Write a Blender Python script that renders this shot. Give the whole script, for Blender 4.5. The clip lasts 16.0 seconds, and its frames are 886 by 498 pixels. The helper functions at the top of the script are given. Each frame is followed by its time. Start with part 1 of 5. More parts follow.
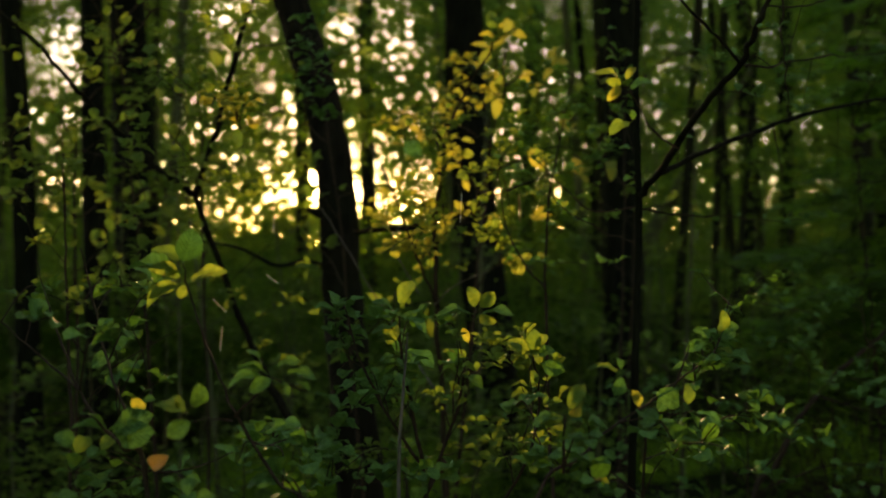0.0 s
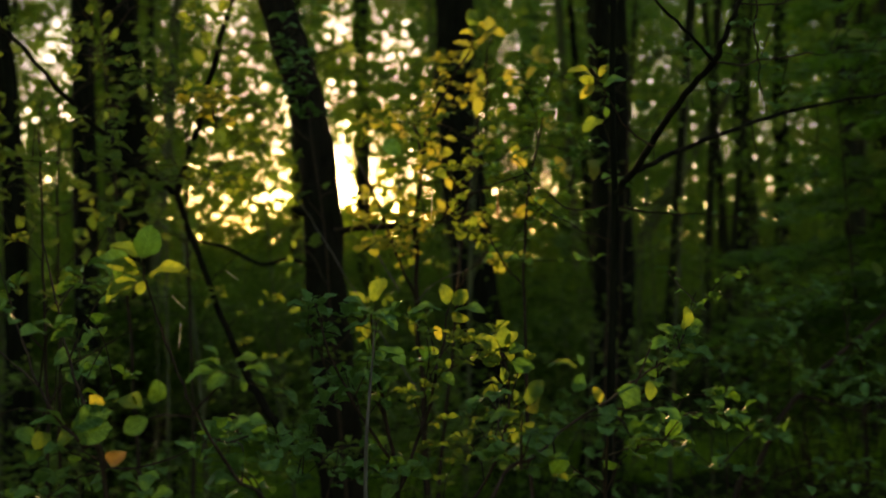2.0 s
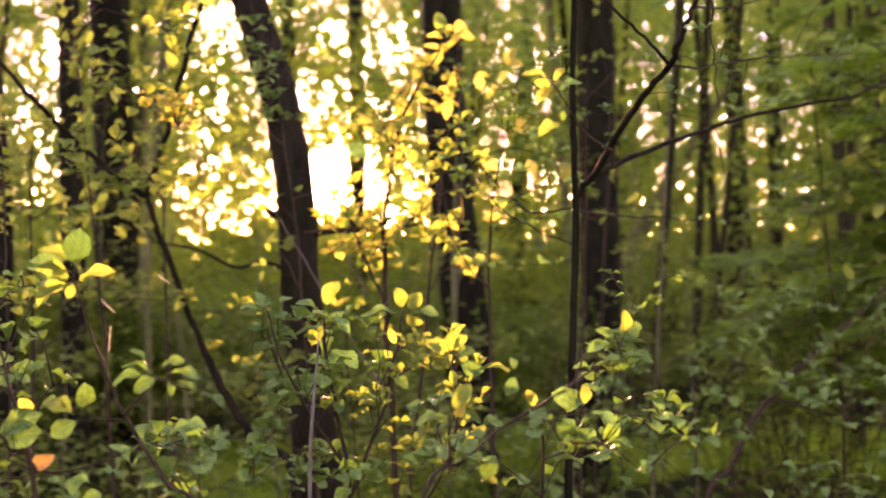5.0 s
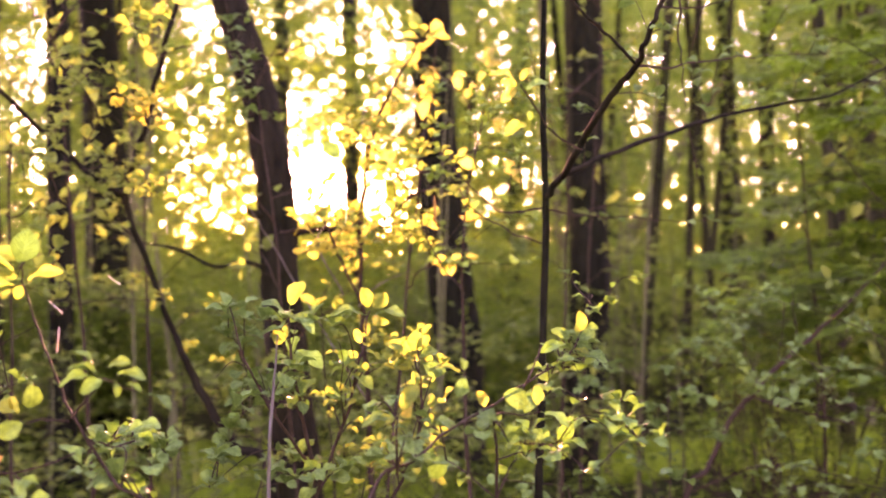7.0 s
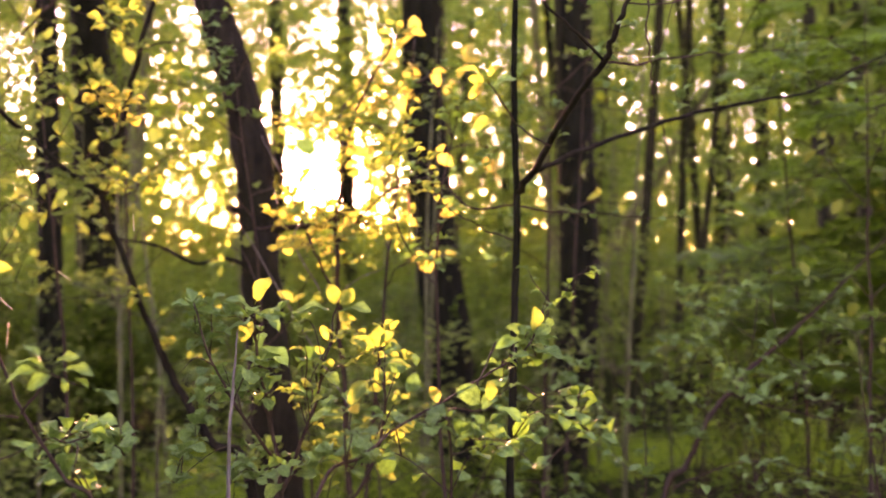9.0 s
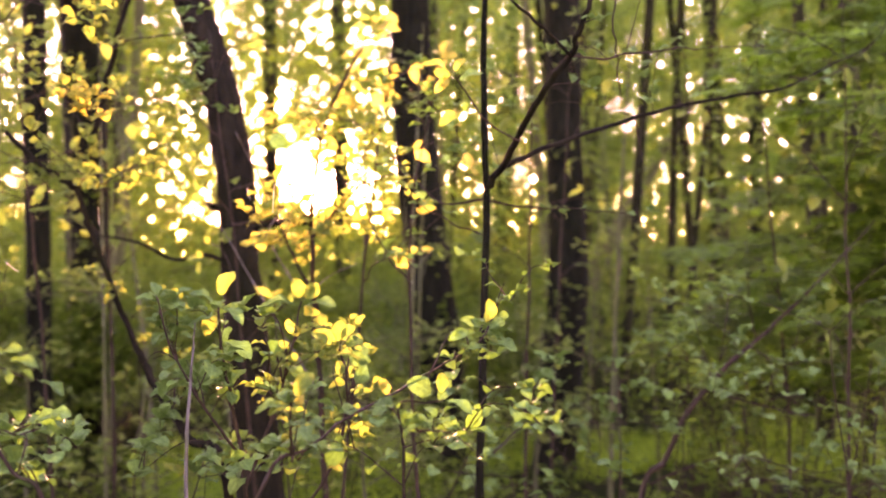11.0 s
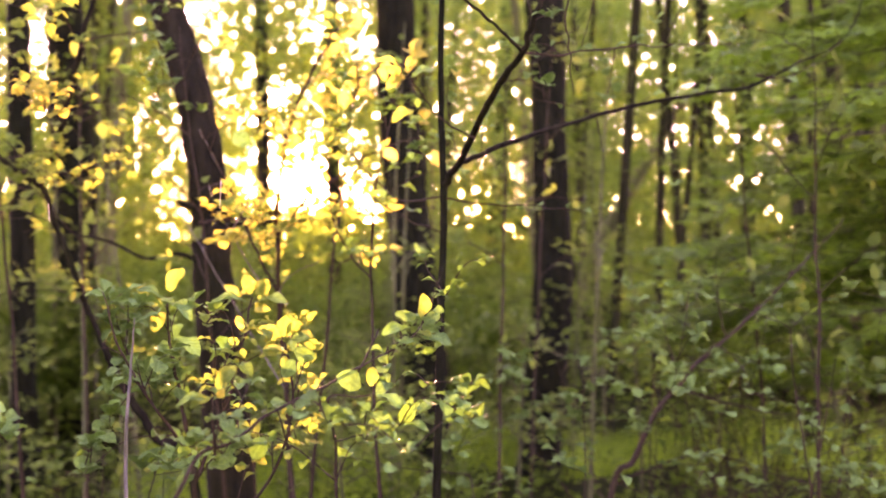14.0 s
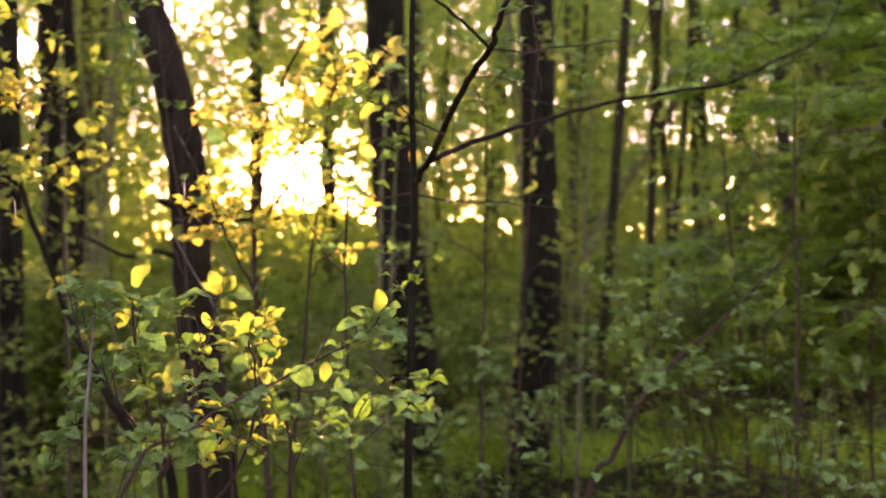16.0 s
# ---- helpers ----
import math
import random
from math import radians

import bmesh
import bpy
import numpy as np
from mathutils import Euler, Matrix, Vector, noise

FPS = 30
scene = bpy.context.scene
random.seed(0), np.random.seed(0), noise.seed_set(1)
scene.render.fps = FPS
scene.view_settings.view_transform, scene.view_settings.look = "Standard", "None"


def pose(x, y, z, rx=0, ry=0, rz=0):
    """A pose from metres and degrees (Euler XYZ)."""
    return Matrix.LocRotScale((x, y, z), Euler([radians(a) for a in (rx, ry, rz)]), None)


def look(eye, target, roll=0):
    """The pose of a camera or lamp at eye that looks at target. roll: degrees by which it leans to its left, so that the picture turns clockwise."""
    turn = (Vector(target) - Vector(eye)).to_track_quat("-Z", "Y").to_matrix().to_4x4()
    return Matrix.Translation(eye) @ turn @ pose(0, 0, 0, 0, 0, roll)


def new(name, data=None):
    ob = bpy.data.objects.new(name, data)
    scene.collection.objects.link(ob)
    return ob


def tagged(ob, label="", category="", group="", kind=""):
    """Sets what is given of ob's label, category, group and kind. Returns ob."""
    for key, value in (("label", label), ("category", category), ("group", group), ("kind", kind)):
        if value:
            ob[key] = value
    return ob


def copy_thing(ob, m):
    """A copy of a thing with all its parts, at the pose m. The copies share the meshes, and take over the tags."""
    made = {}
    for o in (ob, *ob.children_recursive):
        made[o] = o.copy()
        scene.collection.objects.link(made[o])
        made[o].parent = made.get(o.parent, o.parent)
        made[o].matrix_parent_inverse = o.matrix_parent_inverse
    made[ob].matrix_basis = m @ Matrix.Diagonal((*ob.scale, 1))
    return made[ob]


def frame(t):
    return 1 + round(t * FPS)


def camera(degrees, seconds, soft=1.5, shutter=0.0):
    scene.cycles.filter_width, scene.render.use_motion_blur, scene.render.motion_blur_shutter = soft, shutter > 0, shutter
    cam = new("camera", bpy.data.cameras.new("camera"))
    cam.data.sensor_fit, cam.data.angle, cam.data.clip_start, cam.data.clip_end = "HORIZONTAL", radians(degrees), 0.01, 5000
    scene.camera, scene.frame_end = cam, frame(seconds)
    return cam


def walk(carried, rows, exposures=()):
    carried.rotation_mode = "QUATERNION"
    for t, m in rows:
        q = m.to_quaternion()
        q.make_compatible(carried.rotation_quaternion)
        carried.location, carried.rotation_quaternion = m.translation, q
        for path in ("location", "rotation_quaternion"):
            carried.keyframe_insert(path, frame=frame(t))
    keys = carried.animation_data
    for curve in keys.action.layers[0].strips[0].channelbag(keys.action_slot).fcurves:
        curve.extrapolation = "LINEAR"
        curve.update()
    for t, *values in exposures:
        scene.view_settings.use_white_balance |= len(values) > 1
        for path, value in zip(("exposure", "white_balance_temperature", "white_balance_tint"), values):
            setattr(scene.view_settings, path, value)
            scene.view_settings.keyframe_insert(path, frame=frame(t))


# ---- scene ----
# A slider shot, half a metre long, along a thicket at a wood's edge with the low sun behind it.
cam = camera(40, 16.0, soft=1.8)
PATH = [
    (0.0, pose(-0.0000, 0, 1.9000, 90.000, 0, -0.002)),
    (0.5, pose(0.0132, 0, 1.9000, 89.990, 0, -0.073)),
    (1.0, pose(0.0270, 0, 1.8984, 89.984, 0, -0.104)),
    (1.5, pose(0.0403, 0, 1.8957, 89.965, 0, -0.110)),
    (2.0, pose(0.0528, 0, 1.8952, 89.990, 0, -0.119)),
    (2.5, pose(0.0685, 0, 1.8941, 90.047, 0, -0.116)),
    (3.0, pose(0.0834, 0, 1.8936, 90.041, 0, -0.113)),
    (3.5, pose(0.0971, 0, 1.8933, 90.071, 0, -0.126)),
    (4.0, pose(0.1110, 0, 1.8936, 90.104, 0, -0.131)),
    (4.5, pose(0.1284, 0, 1.8948, 90.127, 0, -0.158)),
    (7.0, pose(0.2110, 0, 1.8991, 90.058, 0, -0.355)),
    (7.5, pose(0.2274, 0, 1.8984, 90.045, 0, -0.391)),
    (8.0, pose(0.2441, 0, 1.8981, 90.002, 0, -0.415)),
    (8.5, pose(0.2585, 0, 1.8977, 90.015, 0, -0.435)),
    (9.0, pose(0.2758, 0, 1.8966, 89.936, 0, -0.478)),
    (11.5, pose(0.3602, 0, 1.8832, 89.884, 0, -0.632)),
    (12.0, pose(0.3772, 0, 1.8798, 89.881, 0, -0.642)),
    (12.5, pose(0.3943, 0, 1.8763, 89.901, 0, -0.664)),
    (13.0, pose(0.4113, 0, 1.8747, 89.888, 0, -0.693)),
    (13.5, pose(0.4268, 0, 1.8746, 89.955, 0, -0.728)),
    (14.0, pose(0.4416, 0, 1.8753, 89.965, 0, -0.761)),
    (14.5, pose(0.4570, 0, 1.8750, 89.918, 0, -0.805)),
    (15.0, pose(0.4730, 0, 1.8731, 89.910, 0, -0.844)),
    (15.5, pose(0.4896, 0, 1.8705, 89.863, 0, -0.873)),
    (16.0, pose(0.5055, 0, 1.8690, 89.934, 0, -0.911)),
]
EXPOSURES = [(0.0, 0.9, 11800, 26), (3.0, 0.98, 11800, 30), (3.5, 1.45, 11600, 46), (4.0, 2.3, 11200, 74), (4.7, 3.2, 10800, 92),
             (7.5, 4.1, 10000, 114), (8.5, 3.9, 10000, 114), (9.2, 3.6, 9800, 98), (12.5, 4.25, 9800, 114), (14.5, 4.05, 9800, 106), (15.3, 3.9, 9800, 100), (16.0, 3.4, 10000, 90)]
walk(cam, PATH, EXPOSURES)
cam.data.dof.use_dof = True
cam.data.dof.focus_distance = 2.15
cam.data.dof.aperture_fstop = 3.8

# ---- light: low evening sun behind the wood ----
SUN_AZ, SUN_EL = -5.36, 2.71            # degrees: to the left of straight ahead, above the horizon
SUN_WAY = Vector((math.sin(radians(SUN_AZ)) * math.cos(radians(SUN_EL)),
                  math.cos(radians(SUN_AZ)) * math.cos(radians(SUN_EL)), math.sin(radians(SUN_EL))))
sun = new("sun", bpy.data.lights.new("sun", "SUN"))
sun.data.energy, sun.data.angle, sun.data.color = 5.6, radians(0.6), (1.0, 0.77, 0.43)
sun.matrix_world = look(SUN_WAY * 60, (0, 0, 0))

world = bpy.data.worlds.new("evening_sky")
scene.world = world
world.use_nodes = True
wt = world.node_tree
wt.nodes.clear()


def wnode(kind, **values):
    n = wt.nodes.new(kind)
    for k, v in values.items():
        n.inputs[int(k[1:])].default_value = v
    return n


def wmath(op, a, b=None, clamp=False):
    n = wt.nodes.new("ShaderNodeMath")
    n.operation, n.use_clamp = op, clamp
    for i, v in enumerate((a, b)):
        if v is None:
            continue
        if isinstance(v, (int, float)):
            n.inputs[i].default_value = v
        else:
            wt.links.new(v, n.inputs[i])
    return n.outputs[0]


sky = wt.nodes.new("ShaderNodeTexSky")
sky.sky_type, sky.sun_disc = "NISHITA", False
sky.sun_elevation, sky.sun_rotation = radians(SUN_EL), radians(SUN_AZ)
sky.air_density, sky.dust_density, sky.ozone_density = 0.6, 0.25, 1.6
bg_sky = wnode("ShaderNodeBackground", i1=1.0)
wt.links.new(sky.outputs[0], bg_sky.inputs[0])
# the bright haze round the sun's place in the sky
coord = wt.nodes.new("ShaderNodeTexCoord")
dot = wt.nodes.new("ShaderNodeVectorMath")
dot.operation = "DOT_PRODUCT"
wt.links.new(coord.outputs["Generated"], dot.inputs[0])
dot.inputs[1].default_value = SUN_WAY
near = wmath("MAXIMUM", dot.outputs["Value"], 0.0)
core = wmath("ADD", wmath("MULTIPLY", wmath("POWER", near, 40000.0), 110.0), wmath("MULTIPLY", wmath("POWER", near, 4000.0), 3.0))
halo = wmath("ADD", wmath("MULTIPLY", wmath("POWER", near, 600.0), 0.6), wmath("MULTIPLY", wmath("POWER", near, 110.0), 0.22))
bg_sun = wnode("ShaderNodeBackground", i0=(1.0, 0.66, 0.27, 1.0))
wt.links.new(wmath("ADD", core, halo), bg_sun.inputs[1])
both = wt.nodes.new("ShaderNodeAddShader")
wt.links.new(bg_sky.outputs[0], both.inputs[0])
wt.links.new(bg_sun.outputs[0], both.inputs[1])
wout = wt.nodes.new("ShaderNodeOutputWorld")
wt.links.new(both.outputs[0], wout.inputs[0])


# ---- materials ----
def base_material(name):
    m = bpy.data.materials.new(name)
    m.use_nodes = True
    t = m.node_tree
    t.nodes.clear()
    return m, t, t.nodes.new("ShaderNodeOutputMaterial")


def ramp(t, fac, stops):
    r = t.nodes.new("ShaderNodeValToRGB")
    while len(r.color_ramp.elements) < len(stops):
        r.color_ramp.elements.new(0.5)
    for e, (p, c) in zip(r.color_ramp.elements, stops):
        e.position, e.color = p, (*c, 1)
    t.links.new(fac, r.inputs[0])
    return r.outputs[0]


def noise_tex(t, scale, detail=4.0, vec=None, rough=0.55):
    n = t.nodes.new("ShaderNodeTexNoise")
    n.inputs["Scale"].default_value, n.inputs["Detail"].default_value = scale, detail
    n.inputs["Roughness"].default_value = rough
    if vec is not None:
        t.links.new(vec, n.inputs["Vector"])
    return n.outputs["Fac"]


def mixed(t, fac, a, b, how="MIX"):
    n = t.nodes.new("ShaderNodeMix")
    n.data_type, n.blend_type = "RGBA", how
    for sock, v in ((n.inputs[0], fac), (n.inputs[6], a), (n.inputs[7], b)):
        if isinstance(v, (int, float)):
            sock.default_value = v
        elif isinstance(v, tuple):
            sock.default_value = (*v, 1)
        else:
            t.links.new(v, sock)
    return n.outputs[2]


def leaf_material(name, dark, light, glow, island, sheen=0.42, through_share=0.5, gloss=0.3):
    """A thin leaf: glossy skin over green, and light that comes through from behind."""
    m, t, out = base_material(name)
    if island:
        pick = t.nodes.new("ShaderNodeNewGeometry").outputs["Random Per Island"]
    else:
        pick = t.nodes.new("ShaderNodeObjectInfo").outputs["Random"]
    co = t.nodes.new("ShaderNodeTexCoord").outputs["Object"]
    # random pale and dark patches, standing in for light and shade among leaves
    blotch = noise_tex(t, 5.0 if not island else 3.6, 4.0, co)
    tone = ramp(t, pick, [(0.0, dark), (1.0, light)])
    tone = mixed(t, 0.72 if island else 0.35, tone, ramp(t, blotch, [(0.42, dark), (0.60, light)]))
    if not island:
        # midrib and side veins, a little paler than the blade
        xyz = t.nodes.new("ShaderNodeSeparateXYZ")
        t.links.new(co, xyz.inputs[0])

        def calc(op, a, b=0.0):
            n = t.nodes.new("ShaderNodeMath")
            n.operation = op
            for sock, v in zip(n.inputs, (a, b)):
                if isinstance(v, float):
                    sock.default_value = v
                else:
                    t.links.new(v, sock)
            return n.outputs[0]
        across = calc("ABSOLUTE", xyz.outputs[0])
        rib = calc("LESS_THAN", across, 0.014)
        slope = calc("SUBTRACT", xyz.outputs[1], calc("MULTIPLY", across, 0.9))
        veins = calc("GREATER_THAN", calc("SINE", calc("MULTIPLY", slope, 58.0)), 0.93)
        pale = tuple(min(1, c * 1.5 + 0.02) for c in light)
        tone = mixed(t, calc("MULTIPLY", calc("MAXIMUM", rib, veins), 0.45), tone, pale)
    skin = t.nodes.new("ShaderNodeBsdfPrincipled")
    t.links.new(tone, skin.inputs["Base Color"])
    skin.inputs["Roughness"].default_value = sheen
    skin.inputs["Specular IOR Level"].default_value = gloss
    if not island:
        # the blade swells a little between the side veins
        bump = t.nodes.new("ShaderNodeBump")
        bump.inputs["Strength"].default_value, bump.inputs["Distance"].default_value = 0.9, 0.0012
        t.links.new(calc("MINIMUM", calc("MULTIPLY", calc("SINE", calc("MULTIPLY", slope, 58.0)), -0.5), calc("MULTIPLY", across, 9.0)), bump.inputs["Height"])
        t.links.new(bump.outputs[0], skin.inputs["Normal"])
    lit = t.nodes.new("ShaderNodeBsdfTranslucent")
    inner = mixed(t, pick, glow, (glow[0] * 0.40, glow[1] * 0.58, glow[2] * 0.60))
    # the same patches, painted overlap shade, and the veins, which let less light through
    inner = mixed(t, ramp(t, blotch, [(0.36, (0.75, 0.75, 0.75)), (0.62, (0, 0, 0))]), inner, (glow[0] * 0.30, glow[1] * 0.48, glow[2] * 0.5))
    if not island:
        inner = mixed(t, calc("MULTIPLY", calc("MAXIMUM", rib, veins), 0.55), inner, (glow[0] * 0.25, glow[1] * 0.35, glow[2] * 0.3))
    t.links.new(inner, lit.inputs[0])
    mix = t.nodes.new("ShaderNodeMixShader")
    mix.inputs[0].default_value = through_share
    t.links.new(skin.outputs[0], mix.inputs[1])
    t.links.new(lit.outputs[0], mix.inputs[2])
    t.links.new(mix.outputs[0], out.inputs[0])
    return m


def bark_material(name, dark, light, moss, size=1.0):
    m, t, out = base_material(name)
    co = t.nodes.new("ShaderNodeTexCoord").outputs["Object"]
    mp = t.nodes.new("ShaderNodeMapping")
    mp.inputs["Scale"].default_value = (1, 1, 0.22)
    t.links.new(co, mp.inputs[0])
    plates = noise_tex(t, 26.0 / size, 6.0, mp.outputs[0], 0.65)
    fine = noise_tex(t, 120.0 / size, 4.0, mp.outputs[0])
    patch = noise_tex(t, 2.6 / size, 3.0, co)
    tone = ramp(t, plates, [(0.32, dark), (0.68, light)])
    tone = mixed(t, 0.25, tone, ramp(t, fine, [(0.3, dark), (0.7, light)]))
    tone = mixed(t, ramp(t, patch, [(0.52, (0, 0, 0)), (0.72, (0.7, 0.7, 0.7))]), tone, moss)
    b = t.nodes.new("ShaderNodeBsdfPrincipled")
    t.links.new(tone, b.inputs["Base Color"])
    b.inputs["Roughness"].default_value = 0.9
    b.inputs["Specular IOR Level"].default_value = 0.05
    bump = t.nodes.new("ShaderNodeBump")
    bump.inputs["Strength"].default_value, bump.inputs["Distance"].default_value = 0.8, 0.012 * size
    t.links.new(plates, bump.inputs["Height"])
    t.links.new(bump.outputs[0], b.inputs["Normal"])
    t.links.new(b.outputs[0], out.inputs[0])
    return m


LEAF = leaf_material("leaf_young", (0.034, 0.105, 0.022), (0.090, 0.21, 0.034), (0.34, 0.46, 0.075), False, 0.58, 0.5, 0.2)
# shaded copy of the leaf: shade and sky's blue put into its colour
LEAF_IN_SHADE = leaf_material("leaf_in_shade", (0.022, 0.090, 0.024), (0.105, 0.290, 0.074), (0.12, 0.32, 0.050), False, 0.60, 0.30, 0.15)
# golden leaves, with the yellow of sun shining through put into the colour
LEAF_SUN_GOLD = leaf_material("leaf_sun_gold", (0.12, 0.16, 0.02), (0.24, 0.22, 0.03), (0.66, 0.62, 0.11), False, 0.6, 0.55, 0.2)
# next two: near-black ends put the shade between leaves into the colour
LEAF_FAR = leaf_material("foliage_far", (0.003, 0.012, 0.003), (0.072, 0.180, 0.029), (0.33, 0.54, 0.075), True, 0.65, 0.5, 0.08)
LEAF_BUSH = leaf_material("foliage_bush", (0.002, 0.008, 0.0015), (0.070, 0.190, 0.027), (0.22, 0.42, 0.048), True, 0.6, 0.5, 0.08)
LEAF_TWIG = leaf_material("foliage_twigs", (0.022, 0.080, 0.018), (0.095, 0.205, 0.036), (0.30, 0.43, 0.075), True, 0.58, 0.5, 0.2)
LEAF_BEECH = leaf_material("foliage_beech", (0.008, 0.036, 0.005), (0.100, 0.290, 0.030), (0.22, 0.50, 0.040), True, 0.5, 0.45, 0.18)
# amber leaves that carry the low sun's yellow in their colour too
LEAF_SUN_AMBER = leaf_material("foliage_sun_amber", (0.07, 0.14, 0.018), (0.23, 0.23, 0.03), (0.60, 0.56, 0.11), True, 0.5, 0.55)
GRASS = leaf_material("grass_blades", (0.08, 0.22, 0.018), (0.20, 0.44, 0.036), (0.36, 0.62, 0.05), True, 0.5)
DRY = leaf_material("leaf_dry", (0.22, 0.12, 0.05), (0.30, 0.17, 0.07), (0.6, 0.33, 0.1), False, 0.7, 0.35)
# Far darker than real bark: the trunks' deep shade is put into the colour.
BARK_SHADED = bark_material("bark_trunk_shaded", (0.004, 0.0037, 0.0026), (0.0185, 0.0205, 0.0115), (0.007, 0.011, 0.004))
# Brown copy with light painted in: paler than the trunks', darker than the twigs'.
BARK_HALF_SHADE = bark_material("bark_brown_half_shade", (0.006, 0.0053, 0.0036), (0.030, 0.026, 0.016), (0.013, 0.018, 0.007))
BARK_TWIG = bark_material("bark_twig", (0.018, 0.012, 0.009), (0.085, 0.058, 0.040), (0.04, 0.042, 0.02), 0.15)
BARK_OLIVE = bark_material("bark_olive", (0.010, 0.011, 0.005), (0.040, 0.042, 0.022), (0.03, 0.045, 0.014))
BARK_PALE_GREEN = bark_material("bark_pale_green", (0.05, 0.065, 0.03), (0.15, 0.17, 0.08), (0.09, 0.14, 0.04))
BARK_GREY = bark_material("bark_grey", (0.10, 0.09, 0.075), (0.22, 0.20, 0.17), (0.09, 0.10, 0.05), 0.2)


def ground_material():
    m, t, out = base_material("forest_floor")
    co = t.nodes.new("ShaderNodeTexCoord").outputs["Object"]
    big, mid, fine = noise_tex(t, 0.35, 3.0, co), noise_tex(t, 4.0, 5.0, co), noise_tex(t, 45.0, 5.0, co)
    soil = ramp(t, fine, [(0.3, (0.012, 0.009, 0.006)), (0.7, (0.045, 0.032, 0.018))])
    green = ramp(t, fine, [(0.3, (0.006, 0.015, 0.003)), (0.7, (0.018, 0.034, 0.006))])
    tone = mixed(t, ramp(t, mid, [(0.30, (0.1, 0.1, 0.1)), (0.52, (0.9, 0.9, 0.9))]), soil, green)
    tone = mixed(t, ramp(t, big, [(0.42, (0, 0, 0)), (0.60, (0.3, 0.3, 0.3))]), tone, green)
    b = t.nodes.new("ShaderNodeBsdfPrincipled")
    t.links.new(tone, b.inputs["Base Color"])
    b.inputs["Roughness"].default_value = 0.95
    b.inputs["Specular IOR Level"].default_value = 0.03
    bump = t.nodes.new("ShaderNodeBump")
    bump.inputs["Distance"].default_value = 0.04
    t.links.new(fine, bump.inputs["Height"])
    t.links.new(bump.outputs[0], b.inputs["Normal"])
    t.links.new(b.outputs[0], out.inputs[0])
    return m


GROUND = ground_material()
RNG = np.random.RandomState(7)


# ---- builders ----
def thing(name, place, label, category, group="", kind=""):
    e = new(name)
    e.location = place
    return tagged(e, label, category, group, kind)


def mesh_of(name, verts, faces, material, smooth=True):
    me = bpy.data.meshes.new(name)
    me.from_pydata([tuple(v) for v in verts], [], faces)
    me.materials.append(material)
    if smooth:
        me.polygons.foreach_set("use_smooth", [True] * len(me.polygons))
    me.update()
    return me


def part(name, me, parent, label="", kind=""):
    ob = new(name, me)
    ob.parent = parent
    if parent is not None:
        at = parent.location
        ob.location = (-at[0], -at[1], -at[2]) if parent.parent is None else (0, 0, 0)
    return tagged(ob, label, kind=kind)


def spline(pts, steps):
    """Points along a smooth line through pts; each is x, y, z and a radius."""
    p = np.array(pts, float)
    p = np.vstack([2 * p[0] - p[1], p, 2 * p[-1] - p[-2]])
    rows = []
    for i in range(1, len(p) - 2):
        for s in np.linspace(0, 1, steps, endpoint=False):
            a, b, c, d = p[i - 1], p[i], p[i + 1], p[i + 2]
            rows.append(0.5 * (2 * b + (c - a) * s + (2 * a - 5 * b + 4 * c - d) * s * s + (3 * b - a - 3 * c + d) * s ** 3))
    rows.append(p[-2])
    return np.array(rows)


def tube(name, pts, material, sides=8, steps=6, lumps=0.08, ridges=0.0, wander=0.0):
    """A tapered, slightly uneven stem through pts (x, y, z, radius)."""
    line = spline(pts, steps)
    if wander:
        n = len(line)
        for k in range(3):
            line[1:-1, k] += wander * np.convolve(RNG.randn(n + 2), [0.25, 0.5, 0.25], "valid")[1:n - 1]
    verts, faces = [], []
    side = Vector((1, 0, 0.01))
    for i, row in enumerate(line):
        ahead = Vector(line[min(i + 1, len(line) - 1)][:3] - line[max(i - 1, 0)][:3]).normalized()
        side = (side - ahead * side.dot(ahead)).normalized()
        up = ahead.cross(side)
        for k in range(sides):
            a = 2 * math.pi * k / sides
            r = max(row[3], 0.0004) * (1 + lumps * noise.noise(Vector((math.cos(a) * 1.5, math.sin(a) * 1.5, i * 0.35 + row[0] * 9))))
            if ridges:
                r *= 1 + ridges * noise.noise(Vector((math.cos(a) * 6, math.sin(a) * 6, i * 0.25 + row[0] * 5)))
            verts.append(Vector(row[:3]) + (side * math.cos(a) + up * math.sin(a)) * r)
    for i in range(len(line) - 1):
        for k in range(sides):
            k2 = (k + 1) % sides
            faces.append((i * sides + k, i * sides + k2, (i + 1) * sides + k2, (i + 1) * sides + k))
    faces.append(tuple(range(sides))[::-1])
    faces.append(tuple((len(line) - 1) * sides + k for k in range(sides)))
    return mesh_of(name, verts, faces, material), line


